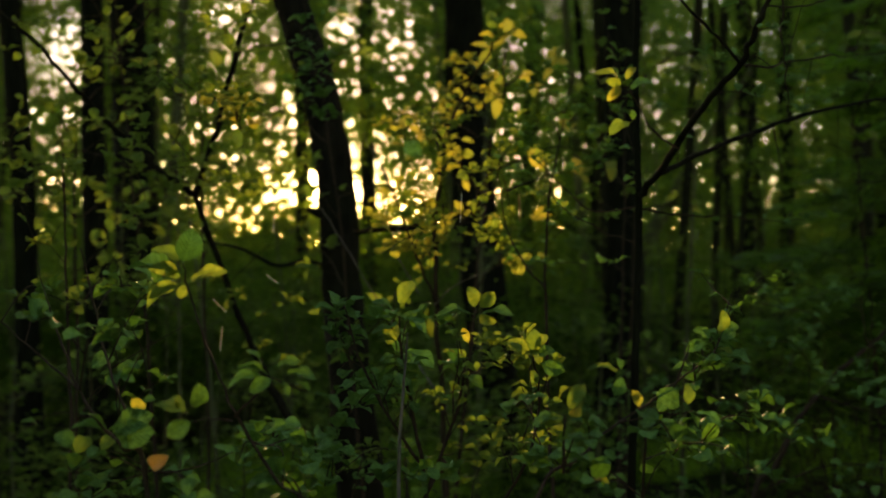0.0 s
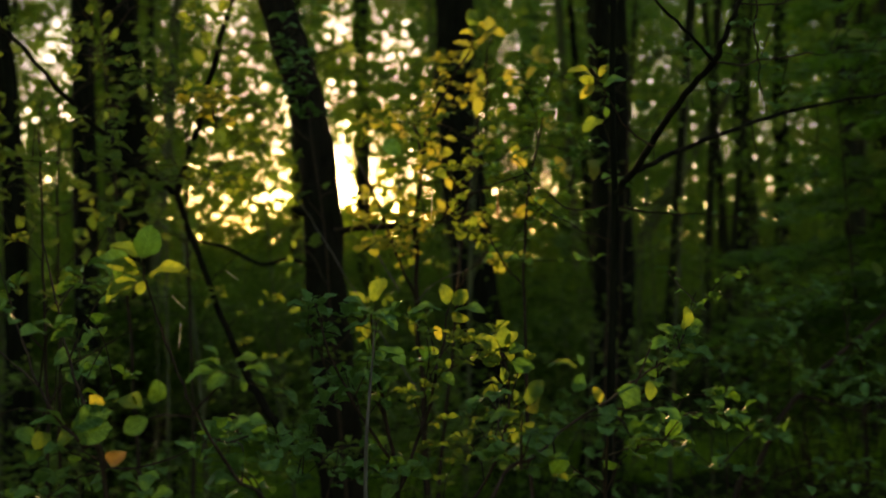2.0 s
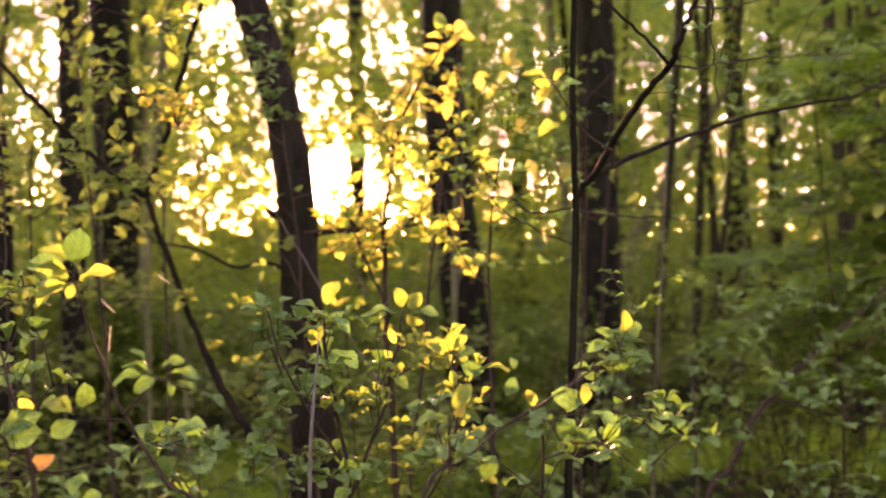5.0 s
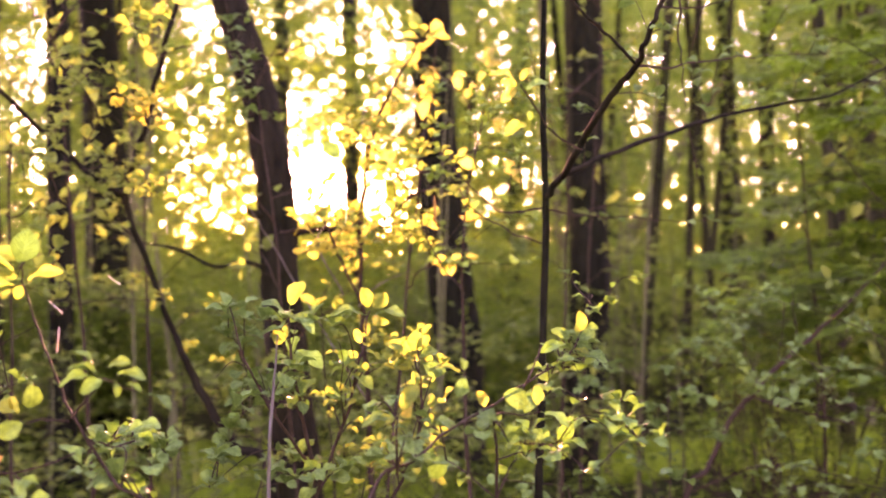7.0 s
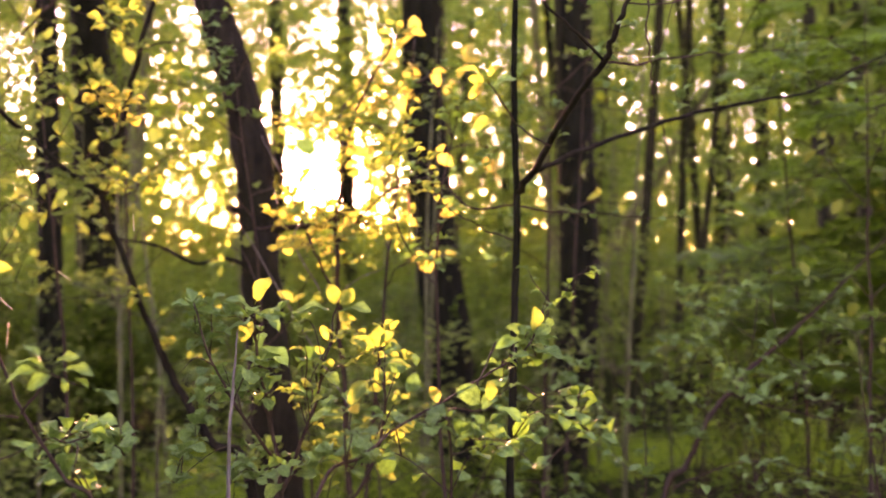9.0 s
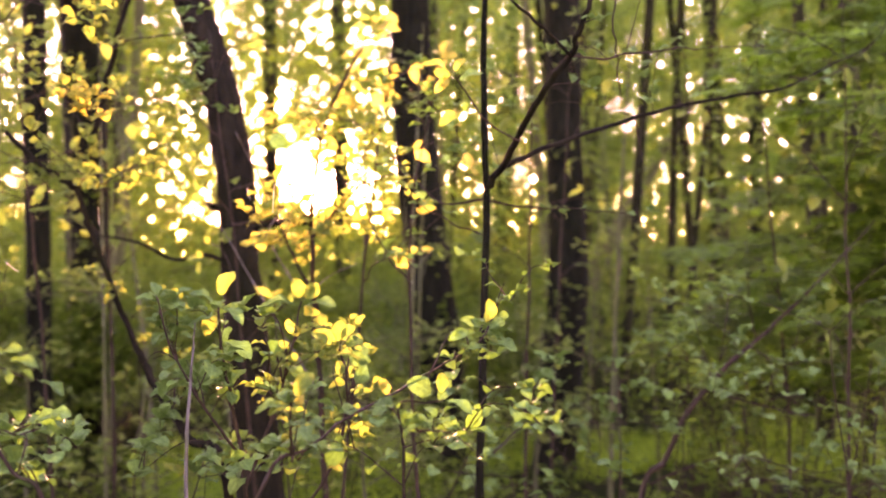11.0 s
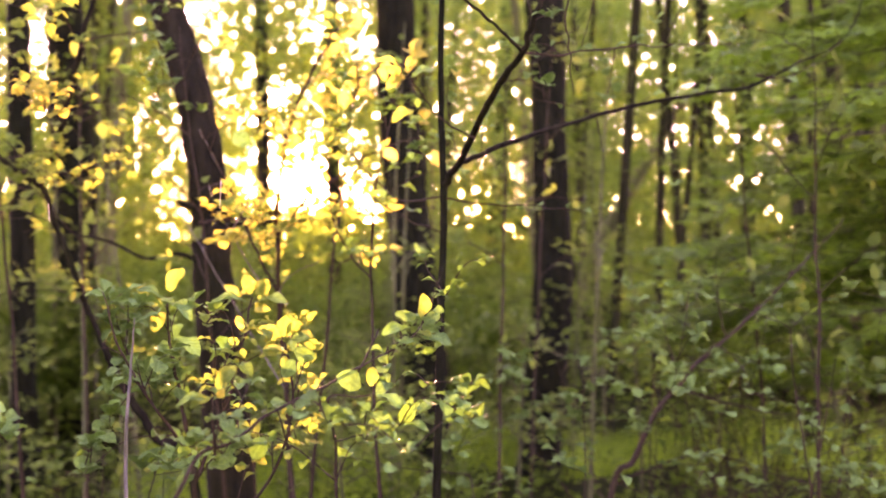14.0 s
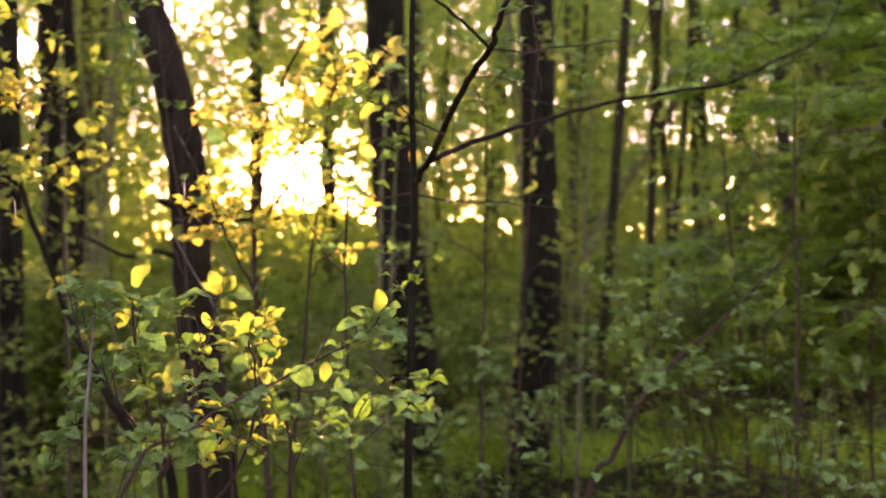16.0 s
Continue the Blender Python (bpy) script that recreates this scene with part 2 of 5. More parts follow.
def leaf_mesh(name, material, width=0.56, fold=0.18, curl=0.25, wave=0.03, blunt=0.55):
    """A leaf one long: stalk at the origin, tip along +y, with folded halves, finely toothed edges and a drooping tip."""
    verts, faces = [], []
    rows = 12
    stalk = 0.14
    for i in range(rows + 1):
        s = i / rows
        w = width * 0.5 * math.sin(math.pi * s ** blunt) ** 0.58 if 0 < s < 1 else 0.0
        w *= 1.03 if i % 2 else 0.98
        y = stalk + (1 - stalk) * s
        z = -curl * s * s + 0.05 * math.sin(s * 3)
        for k, q in enumerate((-1, -0.5, 0, 0.5, 1)):
            verts.append((w * q, y - 0.02 * abs(q) * (i % 2), z + fold * abs(q) * w * 2 + wave * math.sin(9 * s + q * 4) * abs(q)))
    for i in range(rows):
        for k in range(4):
            a = i * 5 + k
            faces.append((a, a + 1, a + 6, a + 5))
    b = len(verts)
    for y, z in ((0, 0.0), (stalk + 0.05, -0.004)):
        for k in range(3):
            a = 2 * math.pi * k / 3
            verts.append((0.012 * math.cos(a), y, z + 0.012 * math.sin(a)))
    for k in range(3):
        faces.append((b + k, b + (k + 1) % 3, b + 3 + (k + 1) % 3, b + 3 + k))
    return mesh_of(name, verts, faces, material)


LEAVES = {}
for key, mat in (("young", LEAF), ("in_shade", LEAF_IN_SHADE), ("sun_gold", LEAF_SUN_GOLD)):
    LEAVES[key] = [leaf_mesh("leaf_" + key, mat, w, f, c, 0.055, b) for w, f, c, b in
                   ((0.62, 0.16, 0.22, 1.05), (0.76, 0.10, 0.26, 1.20), (0.52, 0.30, 0.12, 1.00), (0.68, 0.22, -0.12, 1.30))]


def foot(parent):
    """Where a parent's own origin lies in the world."""
    return Vector(parent.location) if parent.parent is None else Vector((0, 0, 0))


def thinned(p):
    """Whether a leaf here is missing: few hang in the line along which the sun shines through the thicket."""
    level = abs(p[2] - (1.885 + p[1] * math.tan(radians(SUN_EL)))) < 0.055
    return bool(p[1] > 2.9 and level and 0.08 < p[0] - p[1] * math.tan(radians(SUN_AZ)) < 0.54 and RNG.rand() < 0.65)


def leaf_at(parent, place, heading, size, tilt, roll, key):
    if thinned(place):
        return
    ob = new("leaf", LEAVES[key][RNG.randint(4)])
    ob.parent = parent
    m = pose(0, 0, 0, 0, 0, heading) @ pose(0, 0, 0, tilt, roll, 0) @ Matrix.Diagonal((size, size, size, 1))
    ob.matrix_basis = Matrix.Translation(Vector(place) - foot(parent)) @ m


def leafy(parent, line, start, count, size, key, spread=35, tip=4):
    """Leaves set alternately along a twig from the share start to its end, with a rosette at the tip."""
    n = len(line)
    side = RNG.choice([-1, 1])
    for i in range(count):
        s = start + (1 - start) * (i + RNG.rand() * 0.7) / max(count, 1)
        row = line[min(int(s * (n - 1)), n - 1)]
        ahead = line[min(int(s * (n - 1)) + 1, n - 1)][:3] - line[max(int(s * (n - 1)) - 1, 0)][:3]
        az = math.degrees(math.atan2(-ahead[0], ahead[1] + 1e-6)) + side * RNG.uniform(35, 95)
        side = -side
        leaf_at(parent, row[:3], az + RNG.uniform(-25, 25), size * RNG.uniform(0.6, 1.15), RNG.uniform(-25, 38), RNG.uniform(-spread, spread), key)
    spin = RNG.uniform(0, 360)
    for i in range(tip):
        leaf_at(parent, line[-1][:3], spin + i * 137, size * RNG.uniform(0.55, 1.1), RNG.uniform(-5, 62), RNG.uniform(-20, 20), key)


def sprout(parent, root, tip, r, count, size, key, tip_leaves=4, bow=0.0, name="twig", start=0.3):
    """A leafy twig from root to tip."""
    a, b = np.array(root, float), np.array(tip, float)
    mid = (a + b) / 2 + np.array([0, 0, bow]) + RNG.randn(3) * np.linalg.norm(b - a) * 0.05
    me, line = tube(name, [(*a, r), (*mid, r * 0.75), (*b, r * 0.4)], BARK_TWIG, 6, 6, 0.15, wander=np.linalg.norm(b - a) * 0.006)
    shoot = part(name, me, parent)
    leafy(shoot, line, start, count, size, key, tip=tip_leaves)
    return line


def branch(parent, pts, material=None, name="branch", sides=8, wander=0.004):
    me, line = tube(name, pts, material or BARK_TWIG, sides, 8, 0.12, wander=wander)
    part(name, me, parent)
    return line


def bushy(parent, line, start, count, reach, size, key, r=0.0018, leaves=3, rise=0.4):
    """Side twigs with leaves along a branch."""
    n = len(line)
    for i in range(count):
        s = start + (1 - start) * (i + RNG.rand()) / count
        root = line[min(int(s * (n - 1)), n - 1)][:3]
        az = RNG.uniform(0, 2 * math.pi)
        d = reach * RNG.uniform(0.5, 1.2)
        tip = root + np.array([math.cos(az) * d, math.sin(az) * d * 0.8, d * rise * RNG.uniform(-0.3, 1.5)])
        sprout(parent, root, tip, r, leaves, size, key, 3, d * 0.08)


def cloud_mesh(name, centres, size, material, tilt=0.6, shape=0.62, fold=0.16):
    """Many small leaves, each a folded kite, in one mesh."""
    n = len(centres)
    az = RNG.uniform(0, 2 * np.pi, n)
    along = np.stack([np.cos(az), np.sin(az), RNG.normal(-0.15, tilt * 0.7, n)], 1)
    along /= np.linalg.norm(along, axis=1)[:, None]
    up = np.stack([RNG.normal(0, tilt, n), RNG.normal(0, tilt, n), np.ones(n)], 1)
    side = np.cross(along, up)
    side /= np.linalg.norm(side, axis=1)[:, None]
    nor = np.cross(side, along)
    L = (size * RNG.uniform(0.6, 1.3, n))[:, None]
    mid = centres + along * L * 0.05 + nor * L * fold
    v = np.empty((n, 4, 3))
    v[:, 0], v[:, 2] = centres - along * L * 0.5, centres + along * L * 0.5
    v[:, 1], v[:, 3] = mid + side * L * shape * 0.5, mid - side * L * shape * 0.5
    me = bpy.data.meshes.new(name)
    me.vertices.add(n * 4)
    me.vertices.foreach_set("co", v.reshape(-1))
    tri = (np.arange(n)[:, None] * 4 + np.array([0, 1, 2, 0, 2, 3])[None]).reshape(-1)
    me.loops.add(len(tri))
    me.loops.foreach_set("vertex_index", tri.astype(np.int32))
    me.polygons.add(n * 2)
    me.polygons.foreach_set("loop_start", np.arange(0, n * 6, 3, dtype=np.int32))
    me.polygons.foreach_set("loop_total", np.full(n * 2, 3, dtype=np.int32))
    me.materials.append(material)
    me.update(calc_edges=True)
    return me


def lane_side(x, y):
    """How far a place lies to the side of the sun's lane through the thicket."""
    return abs(x - (0.12 + (y - 2.5) * math.tan(radians(SUN_AZ)))) * math.cos(radians(SUN_AZ))


# ---- ground ----
def make_ground():
    side, n = 240.0, 120
    xs = np.sign(np.linspace(-1, 1, n)) * np.abs(np.linspace(-1, 1, n)) ** 2.2 * side
    verts, faces = [], []
    for y in xs:
        for x in xs:
            z = 0.10 * noise.noise(Vector((x * 0.22, y * 0.22, 0))) + 0.03 * noise.noise(Vector((x * 1.3, y * 1.3, 4)))
            verts.append((x, y + 10, z))
    for j in range(n - 1):
        for i in range(n - 1):
            a = j * n + i
            faces.append((a, a + 1, a + n + 1, a + n))
    ob = new("ground", mesh_of("ground", verts, faces, GROUND))
    return tagged(ob, "damp forest floor with moss, leaf litter and grass", "ground", kind="structure")


make_ground()


def make_grass():
    n = 150000
    y = 6.5 + 8.0 * RNG.rand(n) ** 1.1
    x = RNG.uniform(-0.46, 0.46, n) * y
    keep = np.array([noise.noise(Vector((a * 0.35, b * 0.35, 9))) > -0.6 for a, b in zip(x, y)])
    u = x / y + RNG.normal(0, 0.012, n)
    keep &= ((u > -0.185) & (u < 0.03) & (y > 8.4) & (y < 11.4)) | ((u > 0.03) & (y > 9.9 + 0.3 * np.sin(3 * x)) & (y < 12.0 + 0.5 * np.sin(2 * x)))
    x, y = x[keep], y[keep]
    n = len(x)
    h = RNG.uniform(0.05, 0.15, n)
    lean = RNG.normal(0, 0.05, (n, 2))
    az = RNG.uniform(0, np.pi, n)
    w = 0.006
    v = np.empty((n, 3, 3))
    base = np.stack([x, y, np.zeros(n)], 1)
    off = np.stack([np.cos(az) * w, np.sin(az) * w, np.zeros(n)], 1)
    v[:, 0], v[:, 1] = base - off, base + off
    v[:, 2] = base + np.stack([lean[:, 0], lean[:, 1], h + 0.05], 1)
    me = mesh_of("grass", v.reshape(-1, 3), [(i * 3, i * 3 + 1, i * 3 + 2) for i in range(n)], GRASS, False)
    tagged(new("grass", me), "short bright green grass on the forest floor", "grass", kind="stuff")


make_grass()


def make_herbs():
    """Low leafy plants scattered over the grass and between the trunks."""
    n, per = 420, 14
    y = RNG.uniform(7.5, 13.5, n)
    x = RNG.uniform(-0.42, 0.48, n) * y
    c = np.stack([x, y, RNG.uniform(0.04, 0.22, n)], 1)
    pts = np.repeat(c, per, 0) + RNG.normal(0, 1, (n * per, 3)) * np.array([0.12, 0.12, 0.04])
    pts[:, 2] = np.maximum(pts[:, 2], 0.03)
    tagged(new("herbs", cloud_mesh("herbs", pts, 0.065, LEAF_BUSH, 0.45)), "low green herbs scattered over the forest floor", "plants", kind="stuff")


make_herbs()


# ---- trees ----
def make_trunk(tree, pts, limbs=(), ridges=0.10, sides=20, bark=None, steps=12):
    part("trunk", tube("trunk", pts, bark or BARK_SHADED, sides, steps, 0.10, ridges)[0], tree)
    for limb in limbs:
        part("limb", tube("limb", limb, bark or BARK_SHADED, sides // 2, steps // 2, 0.1, 0.06)[0], tree)


def crown_points(n, centre, radius, height, clumps, tight=0.45):
    """Places of leaves in clumps about a centre."""
    c = np.array(centre) + np.stack([RNG.normal(0, radius * 0.5, clumps), RNG.normal(0, radius * 0.5, clumps), RNG.uniform(-height / 2, height / 2, clumps)], 1)
    which = RNG.randint(0, clumps, n)
    return c[which] + RNG.normal(0, 1, (n, 3)) * np.array([tight * 1.3, tight * 1.3, tight * 0.55])


def grown_tree(place, pts, label, leaves=2600, low_limbs=(), bark=None):
    """A tree whose trunk runs through pts, with limbs and a crown high above."""
    tree = thing("tree", place, label, "tree", "trees of the wood")
    top = pts[-1]
    limbs = list(low_limbs)
    for k in range(3):
        a = RNG.uniform(0, 6.28)
        limbs.append([(top[0], top[1], top[2] - 1.2 + 0.4 * k, top[3] * 0.7), (top[0] + math.cos(a) * 0.7, top[1] + math.sin(a) * 0.7, top[2] + 0.6, top[3] * 0.45),
                      (top[0] + math.cos(a) * 1.6, top[1] + math.sin(a) * 1.6, top[2] + 1.9, top[3] * 0.2)])
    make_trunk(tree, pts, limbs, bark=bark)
    c = crown_points(leaves, (top[0], top[1], top[2] + 1.6), 2.4, 3.6, 40)
    part("crown", cloud_mesh("crown", c, 0.16, LEAF_FAR), tree, kind="stuff")
    return tree


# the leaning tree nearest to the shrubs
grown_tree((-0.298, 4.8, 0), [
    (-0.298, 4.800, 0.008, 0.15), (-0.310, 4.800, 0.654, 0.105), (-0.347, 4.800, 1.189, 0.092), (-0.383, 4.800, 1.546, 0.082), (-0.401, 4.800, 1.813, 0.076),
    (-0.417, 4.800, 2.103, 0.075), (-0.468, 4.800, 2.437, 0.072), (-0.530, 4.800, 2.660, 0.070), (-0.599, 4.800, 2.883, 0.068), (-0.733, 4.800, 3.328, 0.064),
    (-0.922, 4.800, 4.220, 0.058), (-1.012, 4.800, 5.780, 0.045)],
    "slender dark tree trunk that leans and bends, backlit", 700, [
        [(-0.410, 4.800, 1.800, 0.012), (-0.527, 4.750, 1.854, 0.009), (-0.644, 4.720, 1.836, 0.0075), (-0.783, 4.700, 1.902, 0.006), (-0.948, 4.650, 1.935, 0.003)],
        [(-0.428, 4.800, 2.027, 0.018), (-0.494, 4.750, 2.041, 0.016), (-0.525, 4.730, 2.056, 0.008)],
        [(-0.401, 4.800, 1.947, 0.014), (-0.273, 4.750, 1.973, 0.010), (-0.052, 4.700, 1.981, 0.006), (0.099, 4.650, 2.006, 0.003)]], BARK_HALF_SHADE)
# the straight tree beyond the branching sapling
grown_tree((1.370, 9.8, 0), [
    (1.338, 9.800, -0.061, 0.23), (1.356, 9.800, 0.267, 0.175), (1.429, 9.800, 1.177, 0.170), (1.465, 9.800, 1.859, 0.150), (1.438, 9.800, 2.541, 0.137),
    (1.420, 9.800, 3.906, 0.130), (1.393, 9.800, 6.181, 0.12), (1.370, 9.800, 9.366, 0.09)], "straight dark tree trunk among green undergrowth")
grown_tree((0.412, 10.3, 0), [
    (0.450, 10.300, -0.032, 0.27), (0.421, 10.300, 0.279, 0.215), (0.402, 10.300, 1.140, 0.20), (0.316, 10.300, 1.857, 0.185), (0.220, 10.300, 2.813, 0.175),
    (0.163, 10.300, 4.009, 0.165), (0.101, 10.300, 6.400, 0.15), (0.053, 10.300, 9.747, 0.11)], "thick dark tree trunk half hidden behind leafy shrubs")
grown_tree((-3.030, 12.0, 0), [
    (-3.041, 12.000, -0.016, 0.26), (-3.041, 12.000, 0.457, 0.21), (-3.030, 12.000, 1.571, 0.205), (-3.041, 12.000, 2.964, 0.20), (-3.097, 12.000, 3.911, 0.18), (-3.186, 12.000, 5.471, 0.16),
    (-3.309, 12.000, 9.928, 0.11)], "thick dark tree trunk in the wood's shade")
grown_tree((-2.765, 9.7, 0), [
    (-2.756, 9.700, -0.009, 0.15), (-2.756, 9.700, 0.734, 0.105), (-2.774, 9.700, 2.085, 0.095), (-2.787, 9.700, 3.210, 0.090), (-2.819, 9.700, 4.786, 0.08),
    (-2.855, 9.700, 8.389, 0.06)], "slim dark tree trunk beside a thicker one")
grown_tree((-3.066, 9.0, 0), [
    (-3.058, 9.000, 0.003, 0.14), (-3.066, 9.000, 0.818, 0.100), (-3.092, 9.000, 2.071, 0.085), (-3.158, 9.000, 3.116, 0.078), (-3.225, 9.000, 4.160, 0.07),
    (-3.317, 9.000, 7.503, 0.05)], "slim dark tree trunk at the thicket's edge")
grown_tree((-1.893, 30.0, 0), [
    (-1.754, 30.000, 0.006, 0.26), (-1.796, 30.000, 1.775, 0.20), (-1.865, 30.000, 4.560, 0.19), (-1.921, 30.000, 8.042, 0.18), (-2.005, 30.000, 11.524, 0.15), (-2.116, 30.000, 15.006, 0.10)],
    "straight dark tree trunk seen through leaves")
grown_tree((-2.796, 24.0, 0), [
    (-2.762, 24.000, -0.005, 0.18), (-2.762, 24.000, 1.800, 0.14), (-2.796, 24.000, 4.585, 0.13), (-2.829, 24.000, 7.928, 0.12), (-2.863, 24.000, 12.384, 0.08)],
    "thin straight tree trunk in the wood")
grown_tree((5.475, 22.0, 0), [
    (5.536, 22.000, 0.000, 0.20), (5.516, 22.000, 2.319, 0.14), (5.455, 22.000, 4.872, 0.135), (5.393, 22.000, 7.425, 0.12), (5.322, 22.000, 12.532, 0.08)],
    "slim straight tree trunk far inside the wood")
grown_tree((6.809, 24.0, 0), [
    (6.775, 24.000, 0.006, 0.20), (6.797, 24.000, 2.357, 0.15), (6.753, 24.000, 5.142, 0.145), (6.731, 24.000, 7.928, 0.12), (6.697, 24.000, 13.499, 0.08)],
    "slim straight tree trunk far inside the wood")
# a young tree fallen against its neighbours
leaning = thing("leaning_tree", (2.832, 19.000, 1.380), "pale slanting trunk of a fallen young tree", "tree")
part("trunk", tube("trunk", [(2.435, 19.000, 0.012, 0.14), (2.964, 19.000, 1.556, 0.12), (3.582, 19.000, 2.703, 0.11), (4.111, 19.000, 3.585, 0.08), (4.817, 19.000, 4.731, 0.04)], BARK_PALE_GREEN, 12, 8, 0.1)[0], leaning)


def far_tree(height, r, crown_from, radius, leaves, size, lean, label, group, bark=None):
    tree = thing("tree", (0, 0, 0), label, "tree", group)
    pts = [(0, 0, -0.1, r * 1.7), (0.02, 0, 0.5, r * 1.1), (lean * 0.3, 0.05, height * 0.35, r), (lean * 0.6, 0, height * 0.7, r * 0.7), (lean, 0.1, height, r * 0.15)]
    limbs = []
    for k in range(3):
        a, z = RNG.uniform(0, 6.28), crown_from + (height - crown_from) * RNG.uniform(0.05, 0.7)
        q = lean * z / height
        limbs.append([(q, 0, z, r * 0.4), (q + math.cos(a) * radius * 0.5, math.sin(a) * radius * 0.5, z + 0.5, r * 0.25), (q + math.cos(a) * radius, math.sin(a) * radius, z + 1.0, r * 0.08)])
    make_trunk(tree, pts, limbs, 0.08, 10, bark, 7)
    c = crown_points(leaves, (lean * 0.7, 0, (crown_from + height) / 2), radius, height - crown_from, 46, 0.42)
    part("crown", cloud_mesh("crown", c, size, LEAF_FAR), tree, kind="stuff")
    return tree


YOUNG = [far_tree(7.5 + k, 0.05 + 0.012 * k, 1.2, 1.4, 1500, 0.14, 0.5 * (-1) ** k, "slim young forest tree with fresh green leaves from low down", "young trees of the wood") for k in range(4)]
TALL = [far_tree(15 + k, 0.15 + 0.03 * k, 9.0, 2.6, 1500, 0.22, 0.5 * (-1) ** k, "tall forest tree with a dark trunk and green crown", "tall trees of the wood") for k in range(4)]


# openings in the foliage where the sky shows: sideways and upward slope seen from the path, and width
GAPS = [(-0.322, 0.165, 0.030), (-0.192, 0.188, 0.014), (-0.125, 0.115, 0.014), (-0.085, 0.178, 0.014), (-0.036, 0.165, 0.018), (-0.130, 0.055, 0.020), (-0.205, 0.050, 0.012), (-0.165, 0.022, 0.006), (-0.050, 0.035, 0.012), (-0.060, 0.080, 0.011),
        (0.178, 0.150, 0.011), (0.270, 0.180, 0.006), (0.258, 0.100, 0.006), (0.200, 0.055, 0.007), (0.265, 0.055, 0.007), (0.235, 0.070, 0.006), (0.300, 0.065, 0.005), (0.305, 0.185, 0.005)]


PLANTED = set()


def plant(kinds, count, y0, y1, spread, clear, gaps=True, low=None):
    """Trees at random places ahead, keeping clear of the lane of sunlight and of one another."""
    done, tries = [], 0
    while len(done) < count and tries < count * 400:
        tries += 1
        y = math.sqrt(RNG.uniform(y0 * y0, y1 * y1))
        x = RNG.uniform(-spread if low is None else low, spread) * y
        if lane_side(x, y) < clear or (0.03 < x / y < 0.125 and y < 42) or gaps and any(abs((x - 0.2) / y - g) < r + 0.5 / y for g, _, r in GAPS) or any((x - a) ** 2 + (y - b) ** 2 < 1.2 for a, b in done):
            continue
        done.append((x, y))
        ob = kinds[len(done) % len(kinds)]
        m = pose(x, y, 0, RNG.uniform(-3, 3), RNG.uniform(-3, 3), RNG.uniform(0, 360)) @ Matrix.Scale(RNG.uniform(0.85, 1.2), 4)
        if len(done) <= len(kinds) and ob.name not in PLANTED:
            PLANTED.add(ob.name)
            ob.matrix_basis = m
        else:
            copy_thing(ob, m)


POLES = [far_tree(8.5 + k, 0.028 + 0.008 * k, 5.2, 1.1, 500, 0.13, 0.6 * (-1) ** k, "thin dark pole-like young tree with a bare stem", "pole trees of the wood", BARK_OLIVE) for k in range(4)]


def sapling(h, count, leaves, size, lowest, label, group):
    """A slender young tree: a bending stem, thin side twigs and leaves gathered in flat sprays along them."""
    sap = thing("young_sapling", (0, 0, 0), label, "sapling", group)
    bend = RNG.uniform(-0.3, 0.3)
    pts = [(0, 0, -0.05, 0.016), (bend * 0.2, 0, h * 0.3, 0.012), (bend * 0.7, 0.03, h * 0.65, 0.008), (bend, 0, h, 0.002)]
    twigs = []
    for q in range(count):
        f, a, d = RNG.uniform(lowest, 0.9), RNG.uniform(0, 6.28), RNG.uniform(0.3, 0.6)
        twigs.append([(bend * f, 0, h * f, 0.006), (bend * f + math.cos(a) * d * 0.5, math.sin(a) * d * 0.5, h * f + 0.12, 0.004), (bend * f + math.cos(a) * d, math.sin(a) * d, h * f + 0.16, 0.0015)])
    make_trunk(sap, pts, twigs, 0.0, 8, BARK_PALE_GREEN, 6)
    tips = np.array([twigs[m % count][1 + m // count % 2][:3] for m in range(leaves)]) + RNG.normal(0, 1, (leaves, 3)) * np.array([0.16, 0.16, 0.05])
    part("leaves", cloud_mesh("leaves", tips, size, LEAF_TWIG, 0.4), sap, kind="stuff")
    return sap


SAPLINGS = [sapling(2.2 + 0.35 * k, 4, 150, 0.06, 0.35, "slender sapling with a pale thin stem and sparse green leaves", "slender saplings of the wood") for k in range(5)]
LEAFY = [sapling(1.25 + 0.15 * k, 7, 300, 0.075, 0.25, "low leafy sapling with tiers of fresh green leaves", "leafy saplings of the undergrowth") for k in range(4)]
PALE = [far_tree(9.5 + k, 0.05 + 0.015 * k, 5.6, 1.1, 400, 0.13, 0.5 * (-1) ** k, "thin pole-like tree with pale greenish bark", "pale pole trees", BARK_PALE_GREEN) for k in range(2)]
RNG.seed(11)
plant(POLES, 34, 10.5, 22, 0.48, 1.5)
plant(POLES, 8, 13, 22, 0.50, 1.5, False, 0.20)
plant(POLES, 10, 11, 17, 0.46, 1.5, True, 0.16)
plant(POLES, 4, 9.5, 14, 0.36, 1.5, False, 0.165)
plant(PALE, 20, 12, 22, 0.48, 1.6)
plant(SAPLINGS, 34, 6.5, 13, 0.44, 0.55, False)
plant(LEAFY, 34, 6.2, 10.5, 0.13, 0.0, False, -0.38)
plant(YOUNG, 50, 15, 48, 0.47, 1.7)
plant(TALL, 46, 16, 60, 0.50, 1.6)
# the wood closes round the clearing behind the camera
for k in range(30):
    a = radians(138 + 264 * (k + 0.5) / 30 + RNG.uniform(-3, 3))
    d = RNG.uniform(9, 20)
    copy_thing((TALL if k % 2 else YOUNG)[k % 4], pose(math.cos(a) * d, math.sin(a) * d, 0, 0, 0, RNG.uniform(0, 360)))


